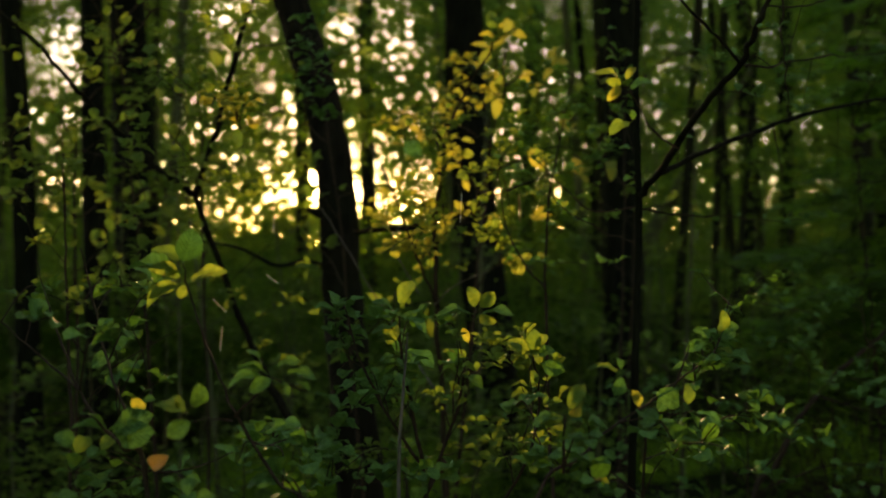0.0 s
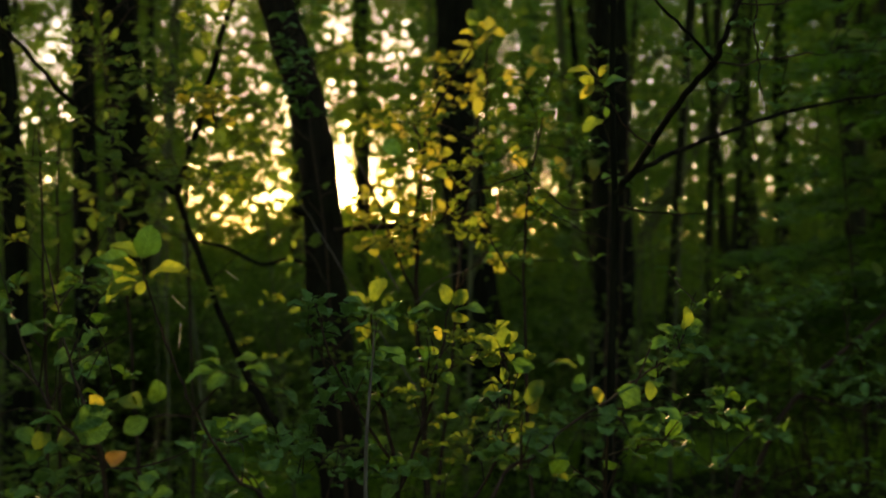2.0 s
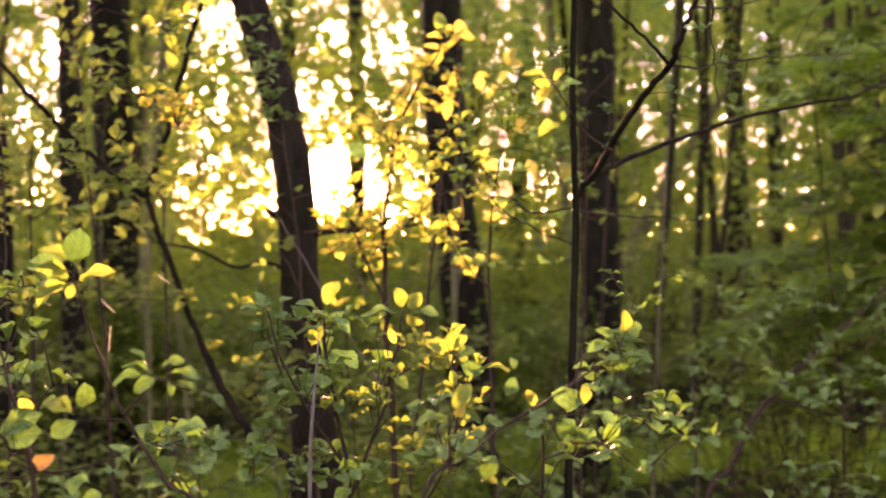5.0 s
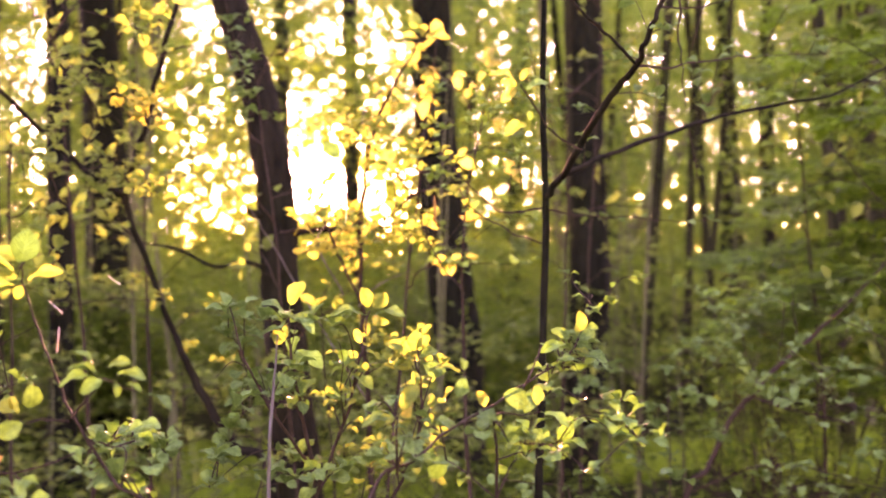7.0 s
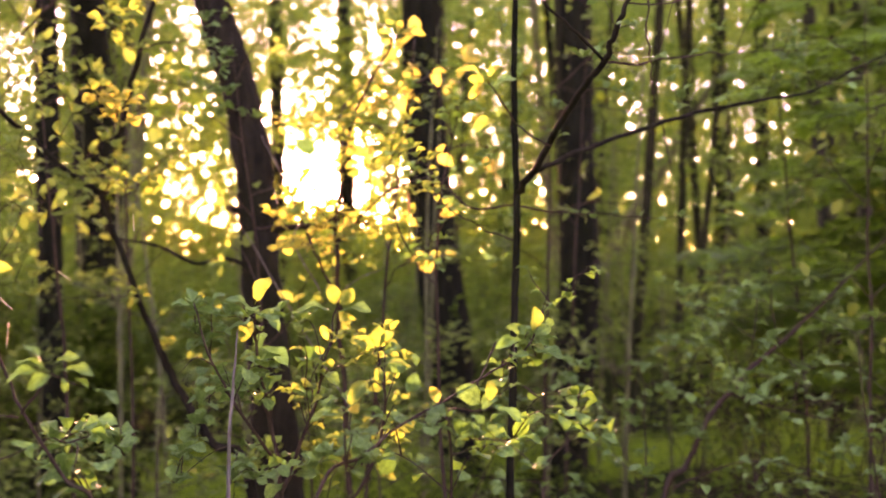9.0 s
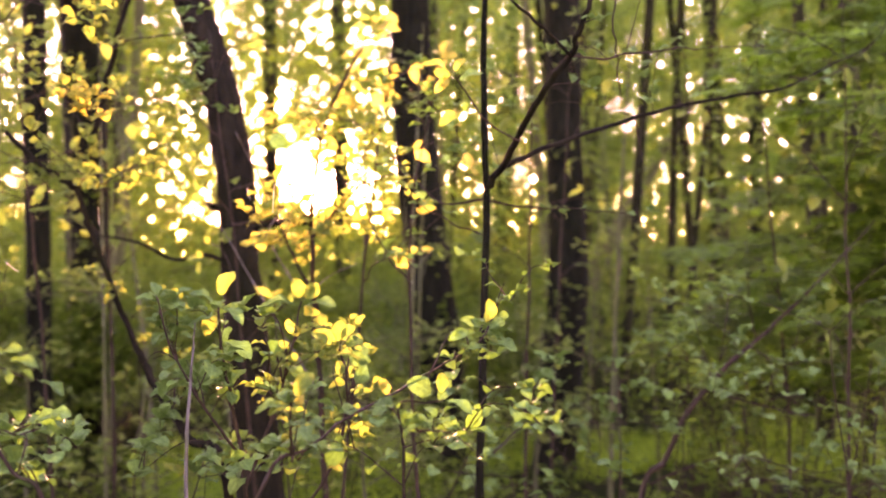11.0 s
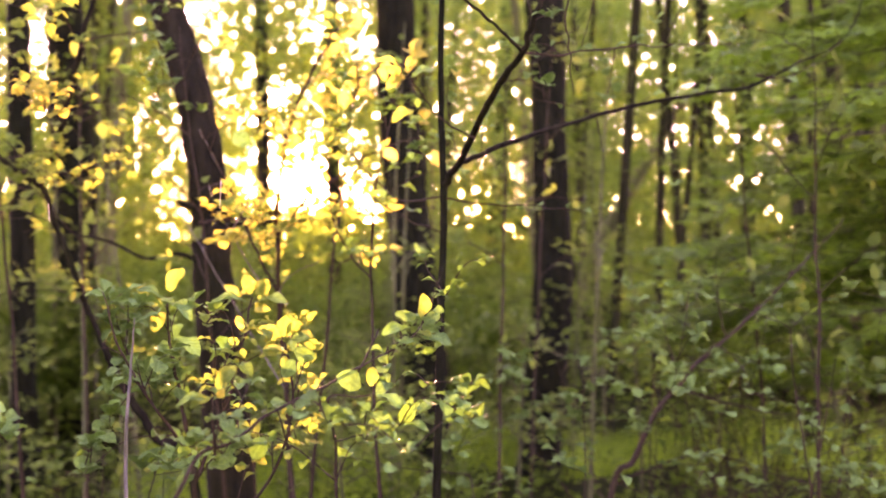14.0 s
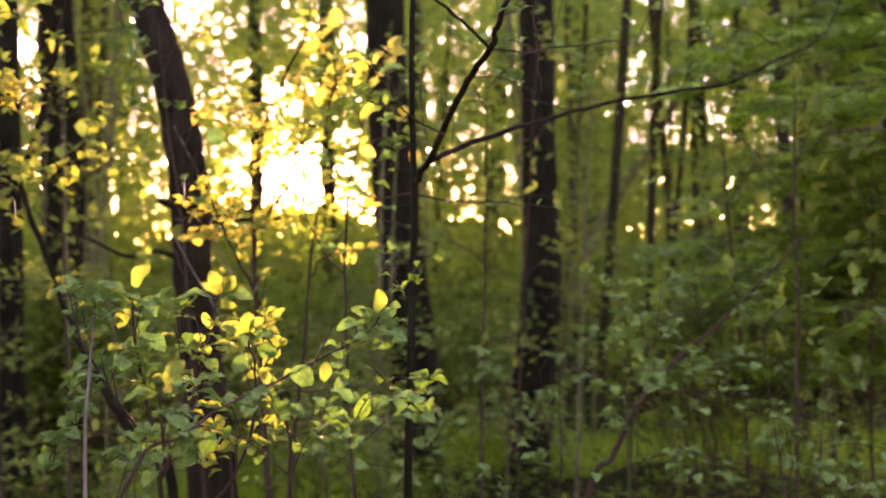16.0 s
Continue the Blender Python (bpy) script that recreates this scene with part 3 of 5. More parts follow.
def woods_behind():
    """Unseen dense foliage, added behind and beside the camera to block light from there."""
    n = 52000
    a = np.radians(RNG.uniform(128, 412, n))
    d = RNG.uniform(9, 20, n)
    pts = np.stack([np.cos(a) * d, np.sin(a) * d, RNG.uniform(0, 13, n)], 1)
    tagged(new("woods_behind", cloud_mesh("woods_behind", pts, 0.52, LEAF_FAR)), "dense green wood, unseen behind the path, added to block light", "woods", kind="stuff")


RNG.seed(12)
woods_behind()


def open_sky(pts, fine):
    """For each place, how far it lies within an opening, from 0 to 1; fine: broken up by small twigs and leaves."""
    u, v = (pts[:, 0] - 0.2) / pts[:, 1], (pts[:, 2] - 1.9) / pts[:, 1]
    g = np.zeros(len(pts))
    for a, b, r in GAPS:
        g = np.maximum(g, np.exp(-(((u - a) ** 2 + (v - b) ** 2) / (1.2 * r) ** 2) ** 1.5))
    g = np.where(u > 0.1, 0.55 * g, g)
    if not fine:
        return g
    f = np.array([noise.noise(Vector((a * 260, b * 260, 3.3))) for a, b in zip(u, v)])
    edge = 0.012 + 0.045 * np.array([noise.noise(Vector((a * 34, 7.1, b * 60))) for a, b in zip(u, v)])
    return np.maximum(g * np.clip(0.04 + f * 3.0, 0, 1), (f > np.where((u > -0.22) & (v < 0.14), 0.32, 0.41)) * 0.95 * (v > edge) * (u < 0.03))


def in_lane(pts, wide, fan=0.0):
    """Whether places lie in the tube of clear air along which the sun shines in."""
    way = np.array(SUN_WAY)
    rel = pts - np.array((0.24, 0.0, 1.90))
    off = rel - (rel @ way)[:, None] * way
    # the foliage closes just below the sun, so that the lower leaves stay in shade
    off[:, 2] = np.where(off[:, 2] < 0, off[:, 2] * 1.7, off[:, 2])
    return np.linalg.norm(off, axis=1) < wide + 0.007 * (rel @ way) + fan * np.maximum(rel @ way - 12.0, 0.0)


def canopy():
    """An unseen leaf roof, added to shade the wood, thicker where it should be darker."""
    n = 150000
    x, y = RNG.uniform(-14, 24, n), RNG.uniform(-6, 54, n)
    z = RNG.uniform(7.5, 11.5, n) + 0.12 * np.maximum(y, 0)
    keep = np.array([noise.noise(Vector((a * 0.30, b * 0.30, 1.7))) > (-0.32 - 0.06 * max(a - 0.5, 0) if b < 19 or a < 1 else -0.08) for a, b in zip(x, y)])
    # holes cut to let sky light onto the grass, far wood and near shrubs
    keep &= ((x - 3.0) / 1.7) ** 2 + (y - 11.0) ** 2 > 2.6 ** 2
    keep &= ((x - 5.0) / 0.8) ** 2 + (y - 22.5) ** 2 > 6.5 ** 2
    keep &= ((x + 0.9) / 1.2) ** 2 + (y - 9.9) ** 2 > 2.4 ** 2
    keep &= ((x - 0.2) / 6.5) ** 2 + ((y + 0.6) / 5.4) ** 2 > 1
    pts = np.stack([x, y, z], 1)[keep]
    # more unseen leaves, added to darken the trunks on the other side
    m = 45000
    x, y = RNG.uniform(-22, -2.2, m), RNG.uniform(3.5, 40, m)
    more = np.stack([x, y, RNG.uniform(7.5, 11.5, m) + 0.12 * y], 1)
    pts = np.vstack([pts, more[x / y < -0.2]])
    tagged(new("canopy", cloud_mesh("canopy", pts, 0.30, LEAF_FAR, 0.5)), "unseen leafy green roof with gaps, added to shade the wood", "foliage", kind="stuff")


RNG.seed(13)
canopy()


def understory():
    """Leafy sprays of the wood's lower layers, set in flat tiers."""
    n, per = 11500, 20
    y = np.sqrt(RNG.uniform(16.0 ** 2, 46.0 ** 2, n))
    x = RNG.uniform(-0.48, 0.52, n) * y
    z = RNG.uniform(0.0, 1.0, n) * (2.2 + y * 0.235)
    c = np.stack([x, y, z], 1)
    c = c[np.array([noise.noise(Vector(q * 0.55)) > -0.12 for q in c])]
    y, n = c[:, 1], len(c)
    pts = np.repeat(c, per, 0) + RNG.normal(0, 1, (n * per, 3)) * np.array([0.42, 0.42, 0.11])
    far = np.repeat(y, per)
    for name, lo, hi, size in (("understory", 0, 24, 0.13), ("understory", 24, 60, 0.21)):
        q = pts[(far >= lo) & (far < hi)]
        keep = (RNG.rand(len(q)) > 0.92 * np.maximum(open_sky(q, False) * 0.8, open_sky(q, True))) & ~in_lane(q, RNG.uniform(0.32, 0.85, len(q)), 0.040 * RNG.rand(len(q)) ** 1.5)
        keep &= RNG.rand(len(q)) > 0.5 * np.exp(-((q[:, 0] / q[:, 1] - 0.08) / 0.045) ** 2)
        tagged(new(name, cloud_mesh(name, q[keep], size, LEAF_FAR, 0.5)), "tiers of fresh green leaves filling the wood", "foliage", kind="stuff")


RNG.seed(14)
understory()


def far_woods():
    """Foliage deep in the wood, with gaps to the sky and the lane that the sun shines along."""
    n = 290000
    y = RNG.uniform(48, 85, n)
    x = RNG.uniform(-0.55, 0.55, n) * y
    z = RNG.uniform(0, 1, n) ** 1.25 * 21
    pts = np.stack([x, y, z], 1)
    keep = (RNG.rand(n) > 0.985 * open_sky(pts, True)) & (~in_lane(pts, RNG.uniform(0.25, 0.95, n), 0.030 * RNG.rand(n) ** 1.5) | (RNG.rand(n) < 0.10))
    keep &= np.array([noise.noise(Vector((a * 0.22, b * 0.1, c * 0.22))) > -0.75 for a, b, c in pts])
    # the low bushes at the wood's far side
    m = 26000
    y = RNG.uniform(60, 85, m)
    low = np.stack([RNG.uniform(-0.55, 0.55, m) * y, y, RNG.uniform(0.3, 4.0, m) * RNG.uniform(0.5, 1, m)], 1)
    low = low[~in_lane(low, 0.6, 0.02)]
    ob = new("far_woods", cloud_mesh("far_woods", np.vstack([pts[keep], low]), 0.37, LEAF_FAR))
    tagged(ob, "green depth of the wood with gaps to the sky", "woods", kind="stuff")


RNG.seed(15)
far_woods()


# ---- undergrowth ----
def bush(place, reach, height, leaves, size, label="low green bush with many small leaves", lean=0.0):
    b = thing("bush", place, label, "bush", "bushes of the undergrowth")
    pts = []
    for k in range(5):
        a = RNG.uniform(0, 6.28)
        tip = np.array([place[0] + math.cos(a) * reach * RNG.uniform(0.3, 1) + lean, place[1] + math.sin(a) * reach * RNG.uniform(0.3, 1), place[2] + height * RNG.uniform(0.6, 1.05)])
        root = np.array(place, float)
        mid = (root + tip) / 2 + np.array([0, 0, height * 0.12])
        me, line = tube("stem", [(*root, 0.005), (*mid, 0.0035), (*tip, 0.0012)], BARK_TWIG, 5, 6, 0.1, wander=0.01)
        part("stem", me, b)
        m = leaves // 5
        at = line[RNG.randint(int(len(line) * 0.3), len(line), m)][:, :3]
        # leaves gather in flat sprays
        c = at[RNG.randint(0, m, m)] + RNG.normal(0, 1, (m, 3)) * np.array([reach * 0.28, reach * 0.28, height * 0.035])
        # nothing grows up into the lane of sunlight
        pts.append(c[(lane_side(c[:, 0], c[:, 1]) > 0.95) | (c[:, 2] < 1.79 + 0.0473 * c[:, 1])])
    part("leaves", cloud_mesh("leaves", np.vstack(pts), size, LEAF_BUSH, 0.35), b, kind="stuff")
    return b


RNG.seed(16)
for k in range(34):
    y = RNG.uniform(5.0, 12.0)
    x = RNG.uniform(-0.45, 0.10) * y
    if -0.40 < x / y < -0.06 or x / y > 0.0:
        continue
    bush((x, y, 0.0), RNG.uniform(0.5, 0.9), RNG.uniform(0.9, 1.6), 420, 0.055)
for k in range(11):
    y = RNG.uniform(4.6, 7.0)
    bush((y * (RNG.uniform(0.38, 0.50) if k % 2 else RNG.uniform(0.06, 0.09)), y, 0.0), RNG.uniform(0.4, 0.7), RNG.uniform(0.5, 1.0), 380, 0.05)
# taller bushes behind
for k in range(60):
    y = RNG.uniform(10.8, 16.0)
    x = RNG.uniform(-0.46, 0.12) * y if k % 3 else RNG.uniform(0.16, 0.52) * (y + 4)
    tall = 1.0 if k % 3 else 0.5
    bush((x, y + (4 if k % 3 == 0 else 0), 0.0), RNG.uniform(0.8, 1.2), tall * (1.9 - y * RNG.uniform(0.0, 0.05)), 800, 0.09, "dense green bush as high as the eye")
# open, stemmy bushes in the shade
for k in range(18):
    y = RNG.uniform(4.6, 8.5)
    x = y * RNG.uniform(0.20, 0.52)
    if 0.20 < x / y < 0.30 and k % 2:
        continue
    bush((x, y, 0.0), RNG.uniform(0.4, 0.7), 1.9 - y * RNG.uniform(0.01, 0.10), 170, 0.055, "open bush with thin stems and small green leaves")
# loose sprays of leaves at mid distance, some of them reached by the sun
for k in range(46):
    y = RNG.uniform(10.8, 15.5)
    x = y * RNG.uniform(-0.38, 0.26)
    z = 1.9 + y * RNG.uniform(-0.10, 0.19)
    b = thing("spray_of_leaves", (x, y, z), "loose spray of fresh green leaves on a thin branch", "branch", "loose sprays")
    way = RNG.choice([-1, 1])
    root = (x + way * 0.8, y + RNG.uniform(-0.3, 0.6), z + RNG.uniform(-0.3, 0.2))
    me, line = tube("branch", [(*root, 0.008), (x + way * 0.25, y, z, 0.005), (x - way * 0.5, y - 0.1, z - 0.03, 0.002)], BARK_TWIG, 6, 6, 0.1, wander=0.012)
    if not in_lane(line[:, :3], 0.15).any():
        part("branch", me, b)
    at = line[RNG.randint(0, len(line), 190)][:, :3] + RNG.normal(0, 1, (190, 3)) * np.array([0.20, 0.25, 0.12])
    at = at[~in_lane(at, 0.40)]
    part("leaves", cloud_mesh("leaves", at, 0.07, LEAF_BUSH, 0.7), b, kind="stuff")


# ---- shrubs and saplings close to the camera's line ----
def leaf_span(parent, root, tip, facing, key="young", shape=None, wide=1.0):
    """One leaf from its stalk's foot to its tip; facing: the way that its upper side looks."""
    a, b = Vector(root), Vector(tip)
    along = (b - a).normalized()
    up = (Vector(facing).normalized() + Vector(RNG.normal(0, 0.22, 3))).normalized()
    side = along.cross(up).normalized()
    up = side.cross(along)
    size = (b - a).length * 0.9
    ob = new("leaf", LEAVES[key][RNG.randint(4) if shape is None else shape])
    ob.parent = parent
    m = Matrix((side, along, up)).transposed().to_4x4() @ Matrix.Diagonal((size * wide * 0.82, size, size * 0.9, 1))
    ob.matrix_basis = Matrix.Translation(a - foot(parent)) @ m
    return ob


FRONT = (0.1, -1.0, 0.35)       # towards the path
TOP = (0.1, -0.25, 1.0)         # towards the sky
SLANT = (0.3, -0.7, 0.8)


def fill(parent, lines, count, low, high, size, key, leaves=3, tip=3, r=0.0016, longest=0.5):
    """Leafy twigs that fill the room from low to high, each grown from the nearest stem."""
    pool = np.vstack([l[:, :3] for l in lines])
    low, high = np.array(low), np.array(high)
    made = 0
    for _ in range(count * 4):
        if made >= count:
            break
        t = low + (high - low) * RNG.rand(3)
        d = np.linalg.norm((pool - t) * np.array([1, 1, 1.0]) + np.array([0, 0, 0.06]), axis=1)
        root = pool[np.argmin(d)]
        if np.linalg.norm(root - t) > longest:
            continue
        made += 1
        line = sprout(parent, root, t, r, leaves, size, key, tip, 0.02)
        pool = np.vstack([pool, line[3:, :3]])


RNG.seed(17)
# --- a sapling with a rosette of sunlit leaves ---
rosette = thing("sapling", (-0.133, 1.660, 1.315), "thin sapling topped by a rosette of sunlit yellow-green leaves", "sapling", "leafy saplings")
rosette.location.z = 0
main = branch(rosette, [(-0.106, 1.720, -0.056, 0.0050), (-0.136, 1.700, 1.064, 0.0040), (-0.176, 1.670, 1.505, 0.0029), (-0.224, 1.660, 1.581, 0.0027), (-0.271, 1.660, 1.654, 0.0024),
    (-0.298, 1.660, 1.708, 0.0022), (-0.325, 1.660, 1.777, 0.0019), (-0.344, 1.660, 1.835, 0.0015), (-0.351, 1.660, 1.862, 0.0011), (-0.355, 1.660, 1.884, 0.0007)], name="stem", wander=0.0012)
leaf_span(rosette, (-0.356, 1.660, 1.877), (-0.333, 1.635, 1.926), FRONT, "in_shade", 1, 1.12)
leaf_span(rosette, (-0.354, 1.660, 1.881), (-0.392, 1.640, 1.908), SLANT, "young", 0, 1.2)
leaf_span(rosette, (-0.355, 1.660, 1.868), (-0.450, 1.700, 1.882), TOP, "in_shade", 2, 0.8)
leaf_span(rosette, (-0.355, 1.660, 1.870), (-0.395, 1.630, 1.876), FRONT, "young", 0, 0.9)
leaf_span(rosette, (-0.354, 1.660, 1.861), (-0.380, 1.650, 1.868), FRONT, "young", 3)
leaf_span(rosette, (-0.354, 1.660, 1.854), (-0.403, 1.640, 1.837), SLANT, "young", 0, 0.8)
leaf_span(rosette, (-0.354, 1.660, 1.853), (-0.419, 1.690, 1.821), TOP, "young", 2, 0.7)
leaf_span(rosette, (-0.351, 1.660, 1.854), (-0.357, 1.650, 1.832), FRONT, "young", 1)
leaf_span(rosette, (-0.350, 1.660, 1.854), (-0.289, 1.640, 1.879), SLANT, "young", 0, 0.72)
spur = branch(rosette, [(-0.284, 1.660, 1.671, 0.0022), (-0.251, 1.630, 1.704, 0.0018), (-0.224, 1.600, 1.731, 0.0012)], name="twig", wander=0.001)
leaf_span(rosette, (-0.236, 1.600, 1.745), (-0.251, 1.585, 1.775), SLANT, "in_shade", 1, 1.0)
leaf_span(rosette, (-0.221, 1.600, 1.745), (-0.184, 1.585, 1.759), SLANT, "in_shade", 0, 0.9)
leaf_span(rosette, (-0.236, 1.600, 1.736), (-0.285, 1.585, 1.729), TOP, "in_shade", 0, 0.9)
leaf_span(rosette, (-0.211, 1.600, 1.737), (-0.160, 1.585, 1.732), TOP, "in_shade", 2, 1.0)
leaf_span(rosette, (-0.221, 1.600, 1.731), (-0.256, 1.585, 1.715), SLANT, "in_shade", 1, 0.9)
leaf_span(rosette, (-0.211, 1.600, 1.728), (-0.200, 1.585, 1.708), SLANT, "in_shade", 0, 0.9)
leaf_span(rosette, (-0.226, 1.600, 1.734), (-0.270, 1.585, 1.752), TOP, "in_shade", 2, 0.9)
leaf_span(rosette, (-0.196, 1.600, 1.725), (-0.169, 1.585, 1.715), TOP, "in_shade", 2, 0.8)
branch(rosette, [(-0.224, 1.600, 1.731, 0.0012), (-0.19, 1.600, 1.716, 0.0010), (-0.171, 1.600, 1.712, 0.0007)], name="twig", wander=0.0008)
leaf_span(rosette, (-0.171, 1.600, 1.712), (-0.126, 1.585, 1.697), TOP, "in_shade", 0, 1.0)
spur = branch(rosette, [(-0.287, 1.660, 1.666, 0.0016), (-0.314, 1.640, 1.671, 0.0013), (-0.334, 1.620, 1.670, 0.001)], name="twig", wander=0.001)
leaf_span(rosette, (-0.332, 1.630, 1.684), (-0.318, 1.610, 1.720), FRONT, "in_shade", 1, 1.1)
leaf_span(rosette, (-0.332, 1.620, 1.673), (-0.368, 1.600, 1.651), FRONT, "in_shade", 3, 1.1)
leaf_span(rosette, (-0.338, 1.620, 1.679), (-0.396, 1.650, 1.701), SLANT, "young", 0)
leaf_span(rosette, (-0.353, 1.630, 1.683), (-0.360, 1.630, 1.702), FRONT, "sun_gold", 2, 0.6)
fill(rosette, [main[:60]], 12, (-0.328, 1.600, 1.574), (-0.143, 2.000, 1.604), 0.042, "in_shade", 3, 3, 0.0015, 0.4)

# --- a leafy sapling beside it, in shade ---
shade_sapling = thing("sapling", (-0.412, 1.700, 1.301), "leafy sapling in shade with dull green leaves", "sapling", "leafy saplings")
shade_sapling.location.z = 0
s1 = branch(shade_sapling, [(-0.384, 1.750, -0.017, 0.0064), (-0.396, 1.700, 1.143, 0.0048), (-0.401, 1.650, 1.579, 0.0036), (-0.434, 1.650, 1.629, 0.0028), (-0.464, 1.660, 1.658, 0.0024),
    (-0.507, 1.700, 1.703, 0.0020), (-0.554, 1.760, 1.770, 0.0016), (-0.589, 1.800, 1.834, 0.0011), (-0.609, 1.820, 1.884, 0.0008)], name="stem", wander=0.0012)
s2 = branch(shade_sapling, [(-0.404, 1.660, 1.600, 0.0028), (-0.445, 1.720, 1.661, 0.0024), (-0.490, 1.780, 1.735, 0.002), (-0.522, 1.820, 1.816, 0.0016), (-0.551, 1.850, 1.901, 0.001)], wander=0.0012)
s3 = branch(shade_sapling, [(-0.507, 1.700, 1.703, 0.0018), (-0.579, 1.750, 1.746, 0.0014), (-0.654, 1.800, 1.792, 0.001)], wander=0.0012)
s4 = branch(shade_sapling, [(-0.403, 1.650, 1.597, 0.002), (-0.353, 1.680, 1.595, 0.0016), (-0.297, 1.720, 1.613, 0.001)], wander=0.0012)
leaf_span(shade_sapling, (-0.405, 1.660, 1.676), (-0.419, 1.640, 1.697), FRONT, "sun_gold", 1)
leaf_span(shade_sapling, (-0.456, 1.660, 1.650), (-0.484, 1.640, 1.690), TOP, "in_shade", 0)
leaf_span(shade_sapling, (-0.455, 1.660, 1.646), (-0.391, 1.630, 1.683), SLANT, "in_shade", 0)
leaf_span(shade_sapling, (-0.448, 1.660, 1.642), (-0.391, 1.620, 1.658), FRONT, "in_shade", 1)
leaf_span(shade_sapling, (-0.458, 1.660, 1.652), (-0.504, 1.640, 1.665), TOP, "in_shade", 2)
leaf_span(shade_sapling, (-0.448, 1.660, 1.645), (-0.454, 1.620, 1.637), FRONT, "young", 0)
leaf_span(shade_sapling, (-0.529, 1.600, 1.667), (-0.547, 1.580, 1.682), TOP, "in_shade", 0)
leaf_span(shade_sapling, (-0.491, 1.700, 1.640), (-0.501, 1.660, 1.627), FRONT, "young", 1)
fill(shade_sapling, [s1[40:], s2, s3, s4], 14, (-0.618, 1.600, 1.574), (-0.412, 2.000, 1.891), 0.040, "in_shade", 3, 3, 0.0014, 0.34)
fill(shade_sapling, [s1[20:], s4], 6, (-0.558, 1.600, 1.514), (-0.312, 1.900, 1.610), 0.040, "in_shade", 3, 3, 0.0014, 0.4)

fill(shade_sapling, [s1[20:], s2, s3, s4], 9, (-0.603, 1.600, 1.574), (-0.366, 2.000, 1.789), 0.03, "in_shade", 0, 0, 0.0011, 0.4)
dry = thing("dry_leaf", (-0.386, 1.620, 1.624), "curled dry brown leaf caught on a twig", "leaf")
me = leaf_mesh("blade", DRY, 0.8, 0.5, 0.5, 0.1, 0.7)
ob = part("blade", me, dry)
ob.location = (0, 0, 0)
ob.matrix_basis = pose(-0.006, 0, -0.014, 84, 60, -12) @ Matrix.Scale(0.027, 4)

RNG.seed(18)
# --- the tall shrub whose stem forks into two long branches ---
forked = thing("tall_shrub", (-0.275, 4.000, -0.000), "tall shrub whose dark stem forks into two long branches", "shrub", "tall shrubs")
forked.location.z = 0
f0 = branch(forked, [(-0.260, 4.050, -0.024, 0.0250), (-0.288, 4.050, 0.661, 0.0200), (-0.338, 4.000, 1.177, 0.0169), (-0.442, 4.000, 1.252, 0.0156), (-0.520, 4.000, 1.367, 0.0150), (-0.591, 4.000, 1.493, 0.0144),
    (-0.637, 4.000, 1.604, 0.011), (-0.691, 4.000, 1.734, 0.0105), (-0.765, 4.000, 1.939, 0.010), (-0.815, 4.000, 2.082, 0.0095)], BARK_HALF_SHADE, name="stem", wander=0.003)
f1 = branch(forked, [(-0.813, 4.000, 2.078, 0.0106), (-0.895, 3.950, 2.136, 0.0094), (-1.001, 3.900, 2.236, 0.0085), (-1.125, 3.800, 2.378, 0.0075), (-1.249, 3.750, 2.528, 0.0065), (-1.370, 3.700, 2.648, 0.0050), (-1.500, 3.600, 2.787, 0.0025)], BARK_HALF_SHADE, wander=0.004)
f2 = branch(forked, [(-0.815, 4.000, 2.078, 0.0106), (-0.772, 3.980, 2.197, 0.0097), (-0.711, 3.950, 2.378, 0.0090), (-0.655, 3.900, 2.553, 0.0083), (-0.612, 3.900, 2.698, 0.0075), (-0.558, 3.900, 2.969, 0.0050), (-0.521, 3.900, 3.241, 0.0025)], BARK_HALF_SHADE, wander=0.004)
f3 = branch(forked, [(-0.666, 3.900, 2.521, 0.003), (-0.578, 3.800, 2.533, 0.0024), (-0.374, 3.700, 2.537, 0.0014)], name="twig", wander=0.003)
f4 = branch(forked, [(-0.824, 3.500, 2.592, 0.003), (-0.889, 3.500, 2.519, 0.0024), (-0.941, 3.450, 2.442, 0.0012)], name="twig", wander=0.003)
bushy(forked, f1, 0.05, 13, 0.16, 0.046, "young", 0.0016, 3)
bushy(forked, f2, 0.0, 15, 0.20, 0.046, "young", 0.0016, 3)
bushy(forked, f0, 0.45, 8, 0.16, 0.046, "young", 0.0016, 3)
fill(forked, [f1, f2, f3, f4], 42, (-1.095, 3.200, 1.990), (-0.415, 4.100, 2.739), 0.050, "young", 3, 3, 0.0014, 0.5)
fill(forked, [f1, f2, f4], 9, (-0.632, 3.050, 2.177), (-0.456, 3.200, 2.302), 0.042, "sun_gold", 3, 3, 0.0014, 1.2)

fill(forked, [f2, f3], 14, (-0.481, 3.600, 2.286), (-0.309, 4.200, 2.681), 0.048, "in_shade", 3, 4, 0.0014, 0.8)

RNG.seed(19)
# --- the leafy shrub in the middle ---
middle = thing("shrub", (-0.041, 2.500, 1.019), "leafy shrub with broad green leaves, partly lit from behind", "shrub", "leafy shrubs")
middle.location.z = 0
m0 = branch(middle, [(0.017, 2.550, -0.037, 0.010), (-0.012, 2.500, 1.019, 0.007), (-0.035, 2.500, 1.390, 0.005), (-0.055, 2.500, 1.518, 0.0042), (-0.074, 2.500, 1.622, 0.0036), (-0.088, 2.500, 1.704, 0.003), (-0.090, 2.500, 1.762, 0.002)], name="stem", wander=0.002)
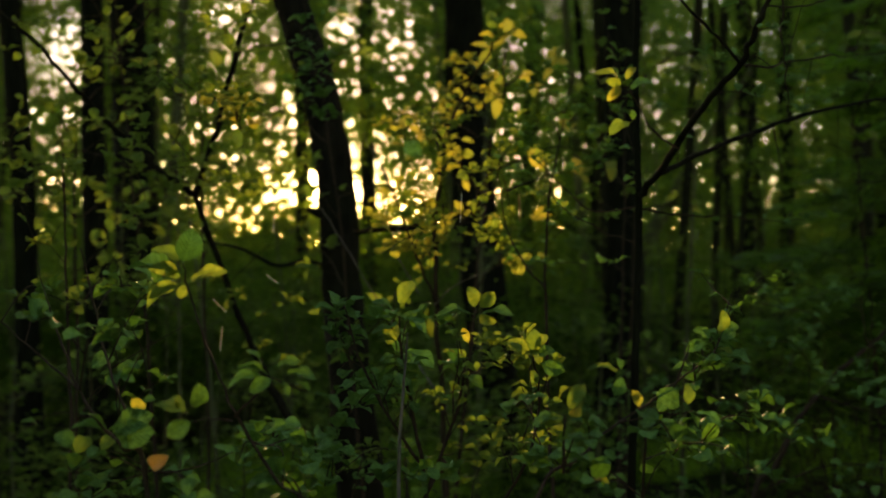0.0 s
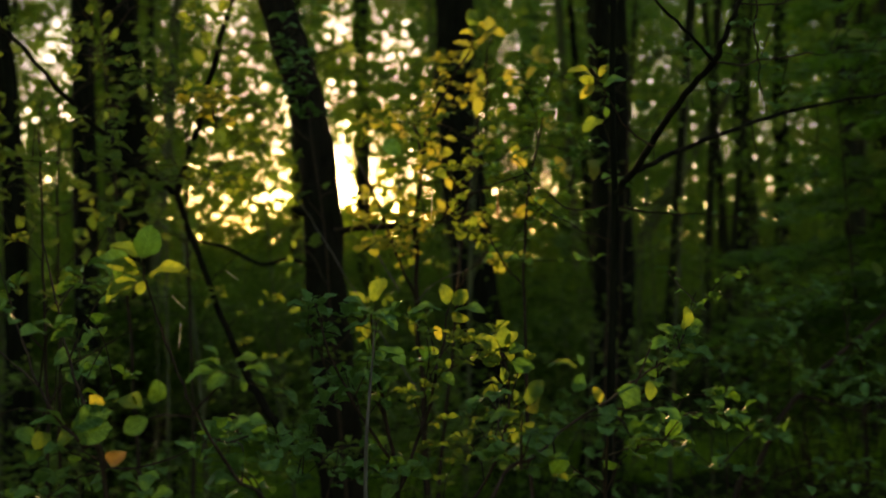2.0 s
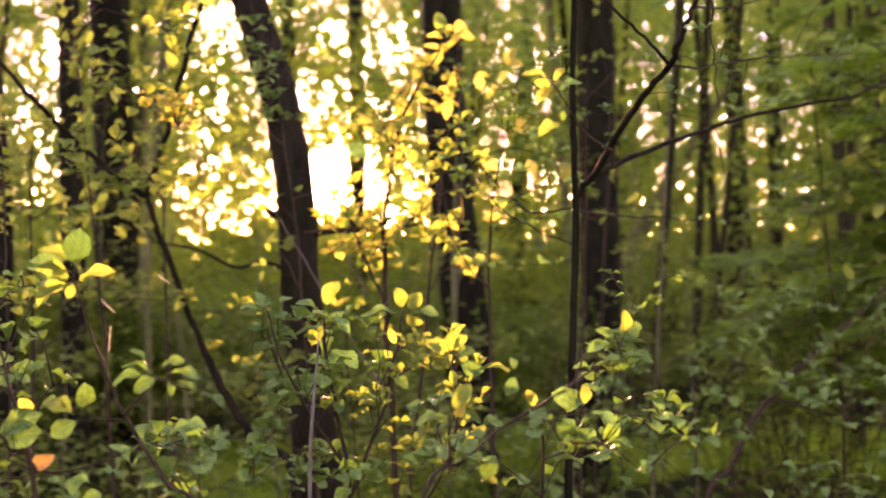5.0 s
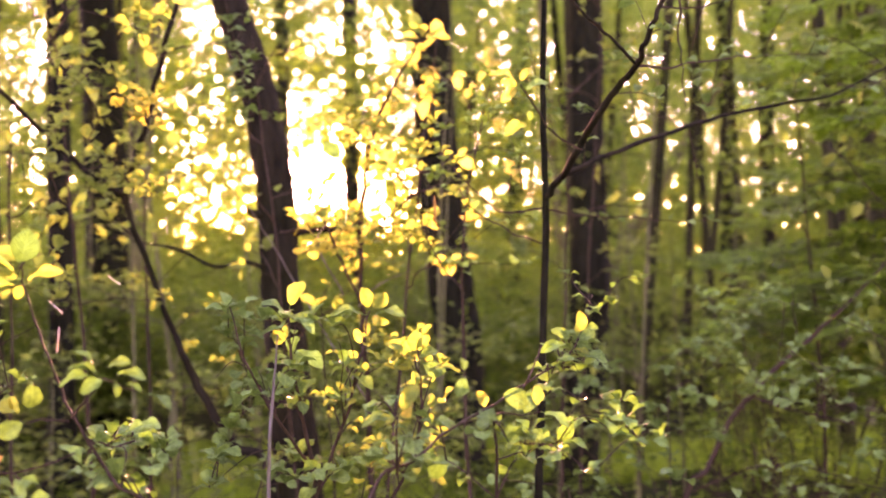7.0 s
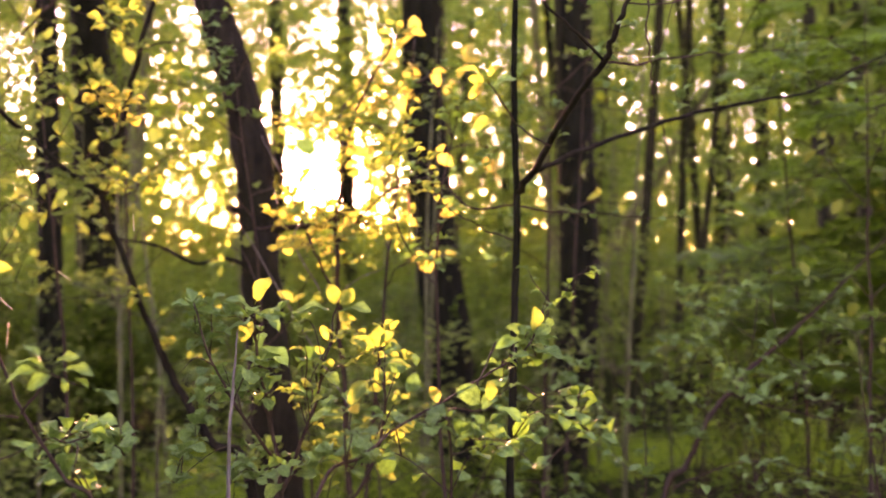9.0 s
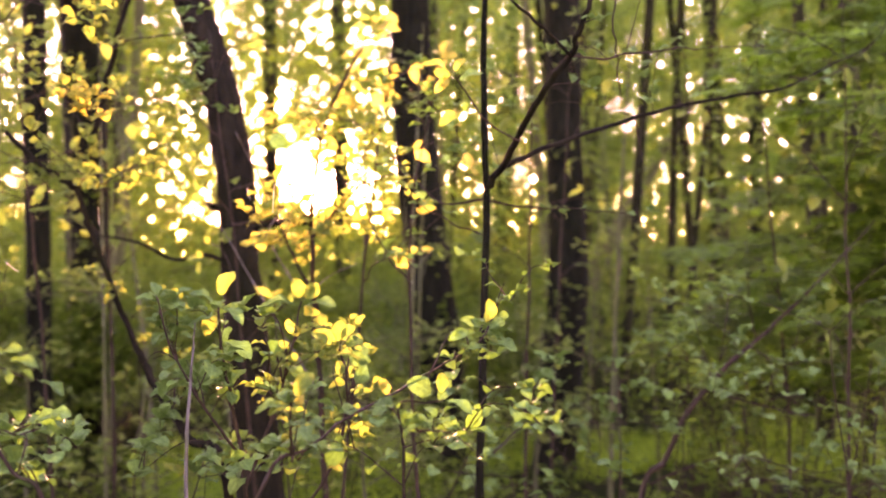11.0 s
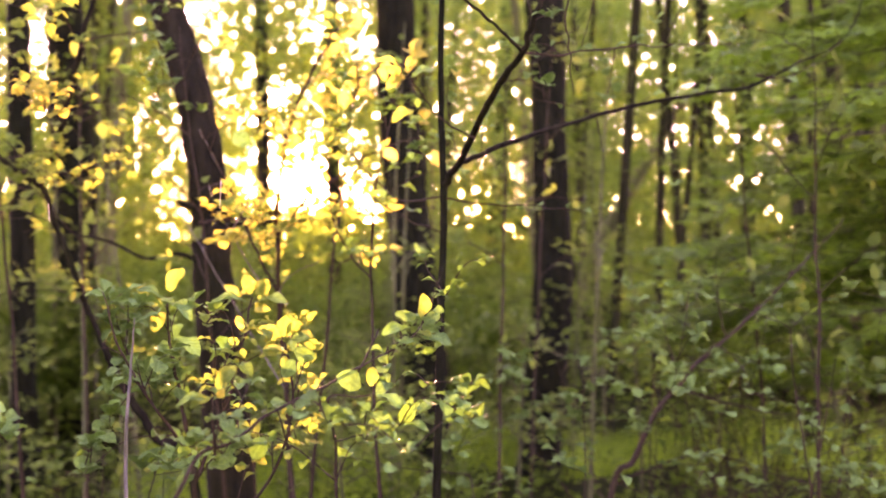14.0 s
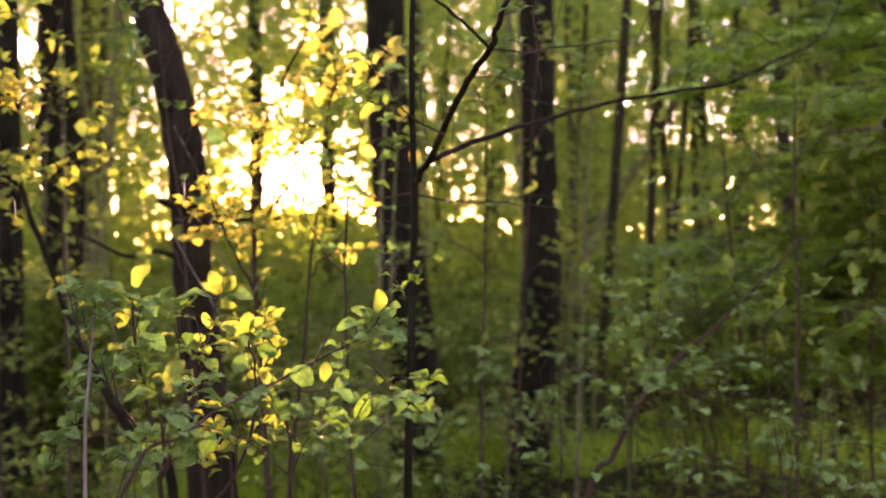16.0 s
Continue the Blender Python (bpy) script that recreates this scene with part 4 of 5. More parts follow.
m1 = branch(middle, [(-0.035, 2.500, 1.390, 0.004), (0.017, 2.520, 1.527, 0.0034), (0.047, 2.550, 1.640, 0.0028), (0.071, 2.590, 1.771, 0.0016)], wander=0.002)
m2 = branch(middle, [(-0.047, 2.500, 1.460, 0.0036), (-0.108, 2.450, 1.560, 0.003), (-0.162, 2.400, 1.678, 0.0024), (-0.195, 2.400, 1.789, 0.0015)], wander=0.002)
m3 = branch(middle, [(-0.012, 2.500, 1.251, 0.004), (0.139, 2.400, 1.433, 0.0034), (0.185, 2.340, 1.597, 0.0026), (0.172, 2.320, 1.696, 0.0015)], wander=0.002)
leaf_span(middle, (-0.083, 2.500, 1.695), (-0.008, 2.460, 1.668), TOP, "in_shade", 0, 1.1)
leaf_span(middle, (-0.090, 2.500, 1.733), (-0.149, 2.480, 1.742), TOP, "in_shade", 1)
leaf_span(middle, (-0.095, 2.500, 1.771), (-0.140, 2.470, 1.805), SLANT, "in_shade", 1)
leaf_span(middle, (-0.090, 2.500, 1.779), (-0.063, 2.520, 1.847), FRONT, "young", 0)
leaf_span(middle, (-0.085, 2.500, 1.762), (-0.027, 2.460, 1.730), TOP, "in_shade", 2)
leaf_span(middle, (-0.092, 2.500, 1.750), (-0.114, 2.460, 1.711), FRONT, "young", 1)
leaf_span(middle, (0.029, 2.550, 1.640), (0.089, 2.500, 1.622), TOP, "in_shade", 0)
leaf_span(middle, (0.070, 2.590, 1.771), (0.060, 2.570, 1.823), FRONT, "young", 1, 1.0)
leaf_span(middle, (0.075, 2.590, 1.771), (0.115, 2.570, 1.814), FRONT, "young", 3, 1.0)
leaf_span(middle, (0.068, 2.590, 1.761), (-0.019, 2.550, 1.777), TOP, "in_shade", 0)
leaf_span(middle, (0.075, 2.590, 1.761), (0.153, 2.550, 1.775), TOP, "in_shade", 0)
leaf_span(middle, (0.072, 2.590, 1.757), (0.114, 2.550, 1.745), FRONT, "young", 2)
leaf_span(middle, (0.039, 2.580, 1.736), (0.055, 2.560, 1.702), FRONT, "sun_gold", 0, 0.9)
leaf_span(middle, (0.017, 2.550, 1.664), (0.050, 2.550, 1.690), FRONT, "young", 1)
leaf_span(middle, (0.172, 2.320, 1.698), (0.118, 2.300, 1.732), SLANT, "young", 0)
leaf_span(middle, (0.170, 2.320, 1.702), (0.174, 2.300, 1.749), FRONT, "young", 1)
leaf_span(middle, (0.173, 2.320, 1.704), (0.200, 2.330, 1.744), FRONT, "young", 0)
leaf_span(middle, (0.178, 2.320, 1.694), (0.220, 2.340, 1.714), SLANT, "in_shade", 0)
leaf_span(middle, (0.182, 2.320, 1.685), (0.232, 2.300, 1.666), FRONT, "in_shade", 1, 1.0)
leaf_span(middle, (0.167, 2.320, 1.683), (0.126, 2.300, 1.679), FRONT, "young", 3)
leaf_span(middle, (0.169, 2.320, 1.675), (0.176, 2.300, 1.640), FRONT, "young", 0)
fill(middle, [m0[20:], m1, m2], 34, (-0.235, 2.350, 1.421), (0.030, 2.700, 1.801), 0.048, "in_shade", 3, 4, 0.0015, 0.35)
fill(middle, [m0[20:], m1, m3], 26, (-0.016, 2.300, 1.431), (0.231, 2.700, 1.738), 0.038, "young", 3, 3, 0.0014, 0.35)
pale = thing("dead_stem", (-0.075, 2.100, 1.160), "bare pale grey stem of a dead shoot", "stem")
pale.location.z = 0
branch(pale, [(-0.083, 2.120, 0.070, 0.005), (-0.079, 2.100, 1.160, 0.004), (-0.076, 2.100, 1.491, 0.0035), (-0.073, 2.100, 1.608, 0.003), (-0.065, 2.100, 1.706, 0.002), (-0.061, 2.100, 1.755, 0.001)], BARK_GREY, "stem", wander=0.001)

# --- the slanting branch with round leaves ---
slanting = thing("sapling", (-0.009, 1.600, 1.410), "slanting twiggy sapling with round pale green leaves", "sapling", "leafy saplings")
slanting.location.z = 0
b0 = branch(slanting, [(-0.113, 1.600, -0.001, 0.0053), (-0.008, 1.580, 1.196, 0.0041), (0.118, 1.600, 1.563, 0.0030), (0.180, 1.640, 1.615, 0.0024), (0.224, 1.680, 1.646, 0.0021), (0.290, 1.750, 1.675, 0.0020),
    (0.363, 1.830, 1.710, 0.0016), (0.425, 1.900, 1.744, 0.0012), (0.463, 1.950, 1.828, 0.0007)], name="stem", wander=0.0015)
b1 = branch(slanting, [(0.160, 1.620, 1.600, 0.0020), (0.159, 1.610, 1.639, 0.0018), (0.161, 1.600, 1.681, 0.0012)], name="twig", wander=0.001)
branch(slanting, [(0.340, 1.800, 1.692, 0.0018), (0.364, 1.820, 1.740, 0.0014), (0.370, 1.830, 1.755, 0.001)], name="twig", wander=0.001)
b3 = branch(slanting, [(0.310, 1.900, 0.966, 0.0032), (0.304, 1.850, 1.523, 0.0026), (0.303, 1.820, 1.596, 0.0021), (0.299, 1.780, 1.657, 0.0016), (0.337, 1.780, 1.658, 0.0011), (0.365, 1.780, 1.663, 0.0008)], wander=0.001)
b4 = branch(slanting, [(0.303, 1.820, 1.586, 0.0018), (0.337, 1.850, 1.591, 0.0014), (0.399, 1.880, 1.601, 0.001)], name="twig", wander=0.001)
leaf_span(slanting, (0.252, 1.720, 1.725), (0.199, 1.700, 1.743), TOP, "young", 0, 1.1)
leaf_span(slanting, (0.254, 1.720, 1.722), (0.243, 1.700, 1.694), FRONT, "in_shade", 1, 1.1)
leaf_span(slanting, (0.252, 1.720, 1.727), (0.248, 1.740, 1.749), SLANT, "in_shade", 2)
leaf_span(slanting, (0.284, 1.750, 1.671), (0.274, 1.740, 1.699), FRONT, "sun_gold", 1, 0.9)
leaf_span(slanting, (0.350, 1.780, 1.668), (0.313, 1.760, 1.696), FRONT, "in_shade", 1, 1.15)
leaf_span(slanting, (0.357, 1.780, 1.668), (0.365, 1.800, 1.707), SLANT, "young", 0, 0.9)
leaf_span(slanting, (0.365, 1.780, 1.663), (0.411, 1.760, 1.649), TOP, "in_shade", 0)
leaf_span(slanting, (0.433, 1.910, 1.759), (0.433, 1.900, 1.811), SLANT, "young", 3, 0.9)
leaf_span(slanting, (0.433, 1.910, 1.755), (0.466, 1.920, 1.776), SLANT, "in_shade", 0)
leaf_span(slanting, (0.422, 1.900, 1.760), (0.390, 1.900, 1.779), SLANT, "in_shade", 0)
leaf_span(slanting, (0.407, 1.880, 1.758), (0.369, 1.860, 1.743), SLANT, "in_shade", 2)
fill(slanting, [b0[50:]], 7, (0.370, 1.840, 1.690), (0.480, 1.980, 1.790), 0.032, "in_shade", 3, 3, 0.0011, 0.2)
leaf_span(slanting, (0.426, 1.900, 1.745), (0.451, 1.880, 1.742), TOP, "young", 0)
leaf_span(slanting, (0.428, 1.900, 1.740), (0.484, 1.900, 1.715), SLANT, "in_shade", 3)
leaf_span(slanting, (0.400, 1.880, 1.600), (0.422, 1.860, 1.645), FRONT, "in_shade", 0)
leaf_span(slanting, (0.400, 1.880, 1.602), (0.450, 1.860, 1.598), TOP, "in_shade", 2)
leaf_span(slanting, (0.399, 1.880, 1.600), (0.365, 1.860, 1.620), TOP, "in_shade", 0)
leaf_span(slanting, (0.162, 1.600, 1.681), (0.190, 1.580, 1.698), SLANT, "sun_gold", 1)
leaf_span(slanting, (0.161, 1.600, 1.681), (0.131, 1.580, 1.672), SLANT, "young", 0)
leaf_span(slanting, (0.162, 1.600, 1.685), (0.191, 1.620, 1.726), SLANT, "young", 2)
leaf_span(slanting, (0.158, 1.600, 1.678), (0.113, 1.580, 1.679), TOP, "in_shade", 0)
leaf_span(slanting, (0.203, 1.660, 1.585), (0.221, 1.640, 1.620), FRONT, "in_shade", 1, 1.1)
leaf_span(slanting, (0.203, 1.660, 1.585), (0.227, 1.640, 1.588), TOP, "young", 0)
fill(slanting, [b0[20:], b1, b3, b4], 22, (0.064, 1.550, 1.577), (0.552, 2.100, 1.657), 0.036, "in_shade", 3, 3, 0.0013, 0.3)
fill(slanting, [b0[50:]], 4, (0.407, 1.900, 1.795), (0.542, 2.100, 1.862), 0.024, "in_shade", 3, 3, 0.0012, 0.3)

# --- the branching sapling with long bare branches ---
bare = thing("tall_shrub", (0.457, 3.000, -0.000), "tall sapling with long dark branches and few leaves", "shrub", "tall shrubs")
bare.location.z = 0
branch(bare, [(0.465, 3.050, -0.032, 0.0144), (0.467, 3.020, 1.116, 0.0115), (0.475, 3.000, 1.678, 0.0097), (0.484, 3.000, 2.033, 0.0090), (0.477, 3.000, 2.235, 0.0079), (0.478, 3.000, 2.514, 0.0072), (0.484, 3.000, 2.932, 0.0058), (0.464, 3.000, 3.628, 0.0022)], BARK_SHADED, "stem", wander=0.002)
k1 = branch(bare, [(0.484, 3.000, 2.033, 0.009), (0.527, 2.920, 2.095, 0.0085), (0.570, 2.820, 2.183, 0.008), (0.614, 2.720, 2.257, 0.0075), (0.651, 2.660, 2.306, 0.007), (0.674, 2.620, 2.373, 0.006), (0.699, 2.600, 2.444, 0.005), (0.754, 2.600, 2.589, 0.002)], BARK_HALF_SHADE, wander=0.003)
k2 = branch(bare, [(0.651, 2.660, 2.304, 0.004), (0.582, 2.600, 2.357, 0.0034), (0.514, 2.550, 2.404, 0.003), (0.435, 2.500, 2.481, 0.0016)], BARK_HALF_SHADE, wander=0.002)
k3 = branch(bare, [(0.651, 2.660, 2.304, 0.003), (0.733, 2.750, 2.313, 0.0026), (0.881, 2.950, 2.361, 0.0022), (1.058, 3.150, 2.401, 0.0018), (1.299, 3.400, 2.451, 0.0012)], name="twig", wander=0.003)
k4 = branch(bare, [(0.511, 2.950, 2.072, 0.0075), (0.590, 3.000, 2.113, 0.007), (0.777, 3.200, 2.194, 0.0065), (0.997, 3.450, 2.270, 0.006), (1.241, 3.700, 2.343, 0.0055), (1.489, 3.900, 2.399, 0.005),
    (1.673, 4.000, 2.490, 0.0044), (1.818, 4.100, 2.557, 0.0038), (1.929, 4.200, 2.668, 0.003), (2.003, 4.300, 2.827, 0.002)], BARK_HALF_SHADE, wander=0.003)
k5 = branch(bare, [(1.485, 3.850, 2.425, 0.003), (1.589, 3.900, 2.425, 0.0024), (1.730, 4.000, 2.490, 0.002), (1.876, 4.100, 2.601, 0.001)], name="twig", wander=0.002)
branch(bare, [(0.757, 2.700, 2.528, 0.003), (0.752, 2.700, 2.402, 0.0022), (0.756, 2.700, 2.315, 0.0018), (0.767, 2.700, 2.214, 0.001)], name="twig", wander=0.003)
branch(bare, [(0.910, 3.350, 2.243, 0.0022), (0.919, 3.350, 2.166, 0.0018), (0.932, 3.330, 2.093, 0.001)], name="twig", wander=0.003)
branch(bare, [(0.554, 2.850, 2.135, 0.0026), (0.477, 2.750, 2.163, 0.002), (0.428, 2.680, 2.218, 0.0016), (0.395, 2.640, 2.259, 0.001)], name="twig", wander=0.002)
k9 = branch(bare, [(0.481, 3.000, 2.006, 0.0028), (0.373, 3.050, 1.997, 0.002), (0.264, 3.100, 2.103, 0.0014), (0.220, 3.100, 2.149, 0.001)], name="twig", wander=0.003)
k10 = branch(bare, [(0.485, 3.000, 1.998, 0.0026), (0.600, 2.980, 1.982, 0.0020), (0.730, 2.970, 1.975, 0.0015), (0.880, 2.960, 1.970, 0.0008)], name="twig", wander=0.003)
k11 = branch(bare, [(0.478, 3.020, 1.915, 0.0022), (0.380, 3.060, 1.955, 0.0018), (0.290, 3.100, 2.020, 0.0014), (0.262, 3.100, 2.120, 0.0007)], name="twig", wander=0.003)
k12 = branch(bare, [(0.690, 2.610, 2.420, 0.0022), (0.790, 2.640, 2.430, 0.0018), (0.900, 2.700, 2.480, 0.0014), (0.990, 2.760, 2.540, 0.0007)], name="twig", wander=0.003)
leafy(bare, k10, 0.35, 5, 0.035, "in_shade", tip=3)
leafy(bare, k11, 0.5, 5, 0.040, "young", tip=3)
leafy(bare, k12, 0.4, 4, 0.038, "in_shade", tip=3)
leaf_span(bare, (0.394, 2.640, 2.261), (0.329, 2.600, 2.294), SLANT, "young", 1, 0.8)
leaf_span(bare, (0.394, 2.640, 2.264), (0.419, 2.640, 2.301), SLANT, "sun_gold", 0, 0.9)
leaf_span(bare, (0.391, 2.640, 2.256), (0.351, 2.620, 2.263), FRONT, "young", 0)
leaf_span(bare, (0.389, 2.640, 2.254), (0.351, 2.620, 2.217), FRONT, "sun_gold", 2)
leaf_span(bare, (0.419, 2.700, 2.183), (0.361, 2.660, 2.163), SLANT, "young", 1, 0.85)
leaf_span(bare, (0.421, 2.700, 2.183), (0.421, 2.700, 2.214), FRONT, "in_shade", 0)
leaf_span(bare, (0.403, 2.660, 2.247), (0.462, 2.660, 2.278), TOP, "in_shade", 0)
leafy(bare, k9, 0.4, 6, 0.04, "young", tip=3)
leafy(bare, k3, 0.3, 7, 0.04, "in_shade", tip=3)
leafy(bare, k5, 0.2, 6, 0.05, "in_shade", tip=4)
bushy(bare, k4, 0.35, 7, 0.12, 0.045, "in_shade", 0.0014, 2)
bushy(bare, k1, 0.4, 4, 0.10, 0.04, "in_shade", 0.0014, 2)

RNG.seed(20)
# --- the shrub full of golden backlit leaves ---
golden = thing("tall_shrub", (0.040, 3.900, 0.047), "tall shrub full of golden leaves lit from behind", "shrub", "tall shrubs")
golden.location.z = 0
g0 = branch(golden, [(0.040, 3.900, 0.000, 0.016), (0.022, 3.900, 0.887, 0.012), (-0.005, 3.850, 1.437, 0.009), (-0.023, 3.800, 1.796, 0.0075), (-0.014, 3.800, 2.095, 0.006), (0.039, 3.800, 2.325, 0.0045), (0.141, 3.700, 2.503, 0.003), (0.175, 3.680, 2.540, 0.002)], name="stem", wander=0.004)
g1 = branch(golden, [(-0.005, 3.820, 1.689, 0.005), (-0.082, 3.700, 1.884, 0.004), (-0.146, 3.600, 2.068, 0.003), (-0.207, 3.500, 2.210, 0.0015)], wander=0.004)
g2 = branch(golden, [(-0.017, 3.800, 1.919, 0.004), (0.085, 3.500, 1.999, 0.003), (0.160, 3.350, 2.057, 0.0025), (0.290, 3.330, 2.102, 0.0015)], wander=0.004)
g3 = branch(golden, [(0.000, 3.800, 2.148, 0.004), (-0.036, 4.200, 2.369, 0.003), (0.046, 4.700, 2.556, 0.002)], wander=0.004)
g4 = branch(golden, [(-0.286, 3.900, 1.959, 0.004), (-0.175, 3.850, 1.966, 0.0045), (-0.014, 3.800, 1.986, 0.005)], wander=0.004)
leaf_span(golden, (0.161, 3.680, 2.544), (0.140, 3.660, 2.625), FRONT, "young", 1, 0.8)
leaf_span(golden, (0.171, 3.680, 2.544), (0.262, 3.660, 2.550), SLANT, "sun_gold", 0)
leaf_span(golden, (0.165, 3.680, 2.540), (0.106, 3.660, 2.550), SLANT, "sun_gold", 2)
leaf_span(golden, (0.168, 3.680, 2.540), (0.182, 3.680, 2.588), FRONT, "sun_gold", 3)
leaf_span(golden, (-0.118, 3.500, 2.210), (-0.063, 3.450, 2.170), FRONT, "in_shade", 1)
leaf_span(golden, (0.093, 3.400, 2.162), (0.045, 3.400, 2.170), FRONT, "sun_gold", 1)
leaf_span(golden, (0.077, 3.400, 2.091), (0.036, 3.400, 2.113), FRONT, "young", 1, 1.2)
leaf_span(golden, (0.091, 3.400, 2.043), (0.134, 3.400, 2.040), FRONT, "young", 1)
leaf_span(golden, (0.141, 3.350, 1.945), (0.147, 3.350, 1.995), FRONT, "young", 0)
leaf_span(golden, (0.132, 3.350, 1.942), (0.091, 3.350, 1.923), FRONT, "young", 1)
fill(golden, [g0[40:], g1, g4], 34, (-0.217, 3.400, 1.885), (0.041, 4.000, 2.347), 0.050, "sun_gold", 3, 3, 0.0014, 0.5)
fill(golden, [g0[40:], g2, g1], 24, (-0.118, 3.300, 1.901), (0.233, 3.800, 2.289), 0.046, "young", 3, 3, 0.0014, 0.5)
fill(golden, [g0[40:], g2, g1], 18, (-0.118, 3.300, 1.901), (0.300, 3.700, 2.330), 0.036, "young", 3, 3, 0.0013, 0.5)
fill(golden, [g3], 10, (-0.049, 4.500, 2.361), (0.196, 4.900, 2.652), 0.05, "sun_gold", 4, 4, 0.0014, 0.9)
# three twigs in pale grey bark: the sun on them put into the colour
branch(golden, [(-0.230, 3.600, 2.227, 0.0012), (-0.193, 3.600, 2.160, 0.002), (-0.146, 3.600, 2.060, 0.0026)], BARK_GREY, "twig", 6, 0.002)
branch(golden, [(-0.068, 3.700, 2.090, 0.0012), (-0.108, 3.720, 2.005, 0.002), (-0.154, 3.780, 1.915, 0.0028), (-0.076, 3.800, 1.760, 0.003)], BARK_GREY, "twig", 6, 0.002)
branch(golden, [(0.134, 3.500, 1.840, 0.0012), (0.037, 3.600, 1.793, 0.002), (-0.028, 3.800, 1.725, 0.003)], BARK_GREY, "twig", 6, 0.002)
branch(golden, [(-0.445, 4.060, 2.100, 0.0008), (-0.408, 4.060, 2.041, 0.0013), (-0.345, 4.050, 1.940, 0.0016), (-0.282, 4.030, 1.843, 0.0019), (-0.150, 3.960, 1.630, 0.0023), (-0.008, 3.850, 1.430, 0.003)], BARK_GREY, "twig", 6, 0.002)
catkin = thing("catkin", (0.210, 3.330, 2.006), "thin red-brown catkin hanging from a twig", "catkin")
part("body", tube("body", [(0.208, 3.330, 2.048, 0.0012), (0.210, 3.330, 2.006, 0.004), (0.211, 3.330, 1.972, 0.0012)], DRY, 7, 6, 0.3)[0], catkin)

RNG.seed(21)
# --- shrubs in the shade further along the path ---
dark = thing("tall_shrub", (1.042, 4.300, -0.135), "dark slanting shrub with small green leaves", "shrub", "tall shrubs")
dark.location.z = 0
d0 = branch(dark, [(1.002, 4.300, -0.015, 0.016), (1.091, 4.300, 0.983, 0.0125), (1.177, 4.300, 1.123, 0.0115), (1.261, 4.300, 1.303, 0.0105), (1.381, 4.300, 1.442, 0.0095), (1.501, 4.300, 1.558, 0.008), (1.681, 4.300, 1.722, 0.006), (1.920, 4.300, 1.981, 0.003)], name="stem", wander=0.004)
d1 = branch(dark, [(1.331, 4.300, 1.382, 0.004), (1.486, 4.200, 1.336, 0.003), (1.660, 4.100, 1.311, 0.002)], wander=0.004)
d2 = branch(dark, [(1.501, 4.300, 1.558, 0.004), (1.464, 4.250, 1.665, 0.003), (1.437, 4.200, 1.804, 0.0015)], wander=0.004)
d3 = branch(dark, [(1.121, 4.300, 1.043, 0.004), (1.369, 4.200, 1.160, 0.003), (1.641, 4.100, 1.121, 0.002)], wander=0.004)
fill(dark, [d0, d1, d2, d3], 42, (0.745, 3.800, 1.090), (1.926, 4.500, 1.818), 0.050, "in_shade", 4, 4, 0.0016, 0.6)
fill(dark, [d0, d1, d2, d3], 12, (0.745, 3.800, 1.090), (1.926, 4.500, 1.818), 0.03, "in_shade", 0, 0, 0.0018, 0.8)
lone = thing("sapling", (1.89, 4.17, 0), "small sapling with a tuft of green leaves in shade", "sapling", "leafy saplings")
l0 = branch(lone, [(1.86, 4.2, 0, 0.008), (1.84, 4.2, 0.7, 0.006), (1.88, 4.18, 1.2, 0.004), (1.89, 4.17, 1.48, 0.002)], name="stem", wander=0.004)
leafy(lone, l0, 0.45, 10, 0.06, "young", tip=6)
fill(lone, [l0[8:]], 10, (1.5, 3.9, 0.8), (2.3, 4.5, 1.5), 0.05, "in_shade", 4, 4, 0.0015, 0.5)
for k in range(11):
    x0, y0 = 0.40 + 0.24 * k + RNG.uniform(-0.1, 0.1), RNG.uniform(2.5, 4.2)
    h = RNG.uniform(1.25, 1.72)
    sap = thing("sapling", (x0, y0, 0), "low leafy sapling of the undergrowth in shade", "sapling", "low saplings")
    line = branch(sap, [(x0, y0, 0, 0.006), (x0 + RNG.uniform(-0.1, 0.1), y0, h * 0.5, 0.004), (x0 + RNG.uniform(-0.2, 0.2), y0, h, 0.0015)], name="stem", wander=0.006)
    fill(sap, [line[4:]], 16, (x0 - 0.4, y0 - 0.3, h * 0.45), (x0 + 0.4, y0 + 0.3, h * 1.08), 0.045, "in_shade", 3, 4, 0.0014, 0.5)
for k in range(2, 5):
    x0, y0 = -1.25 + 0.30 * k + RNG.uniform(-0.1, 0.1), RNG.uniform(2.6, 4.4)
    h = RNG.uniform(1.2, 1.75)
    sap = thing("sapling", (x0, y0, 0), "low leafy sapling of the undergrowth, dull green", "sapling", "low saplings")
    line = branch(sap, [(x0, y0, 0, 0.006), (x0 + RNG.uniform(-0.1, 0.1), y0, h * 0.5, 0.004), (x0 + RNG.uniform(-0.2, 0.2), y0, h, 0.0015)], name="stem", wander=0.006)
    fill(sap, [line[4:]], 11, (x0 - 0.4, y0 - 0.3, h * 0.5), (x0 + 0.4, y0 + 0.3, h * 1.06), 0.045, "in_shade" if k % 2 else "young", 3, 4, 0.0014, 0.5)


# --- a slim shrub at the thicket's edge ---
slim = thing("tall_shrub", (-0.968, 3.200, -0.000), "slim leafy shrub with a thin upright stem", "shrub", "tall shrubs")
slim.location.z = 0
q0 = branch(slim, [(-0.968, 3.200, -0.000, 0.008), (-0.976, 3.200, 1.218, 0.006), (-0.986, 3.200, 1.664, 0.0045), (-0.994, 3.200, 1.961, 0.003), (-1.000, 3.200, 2.168, 0.002), (-1.006, 3.200, 2.287, 0.001)], name="stem", wander=0.003)
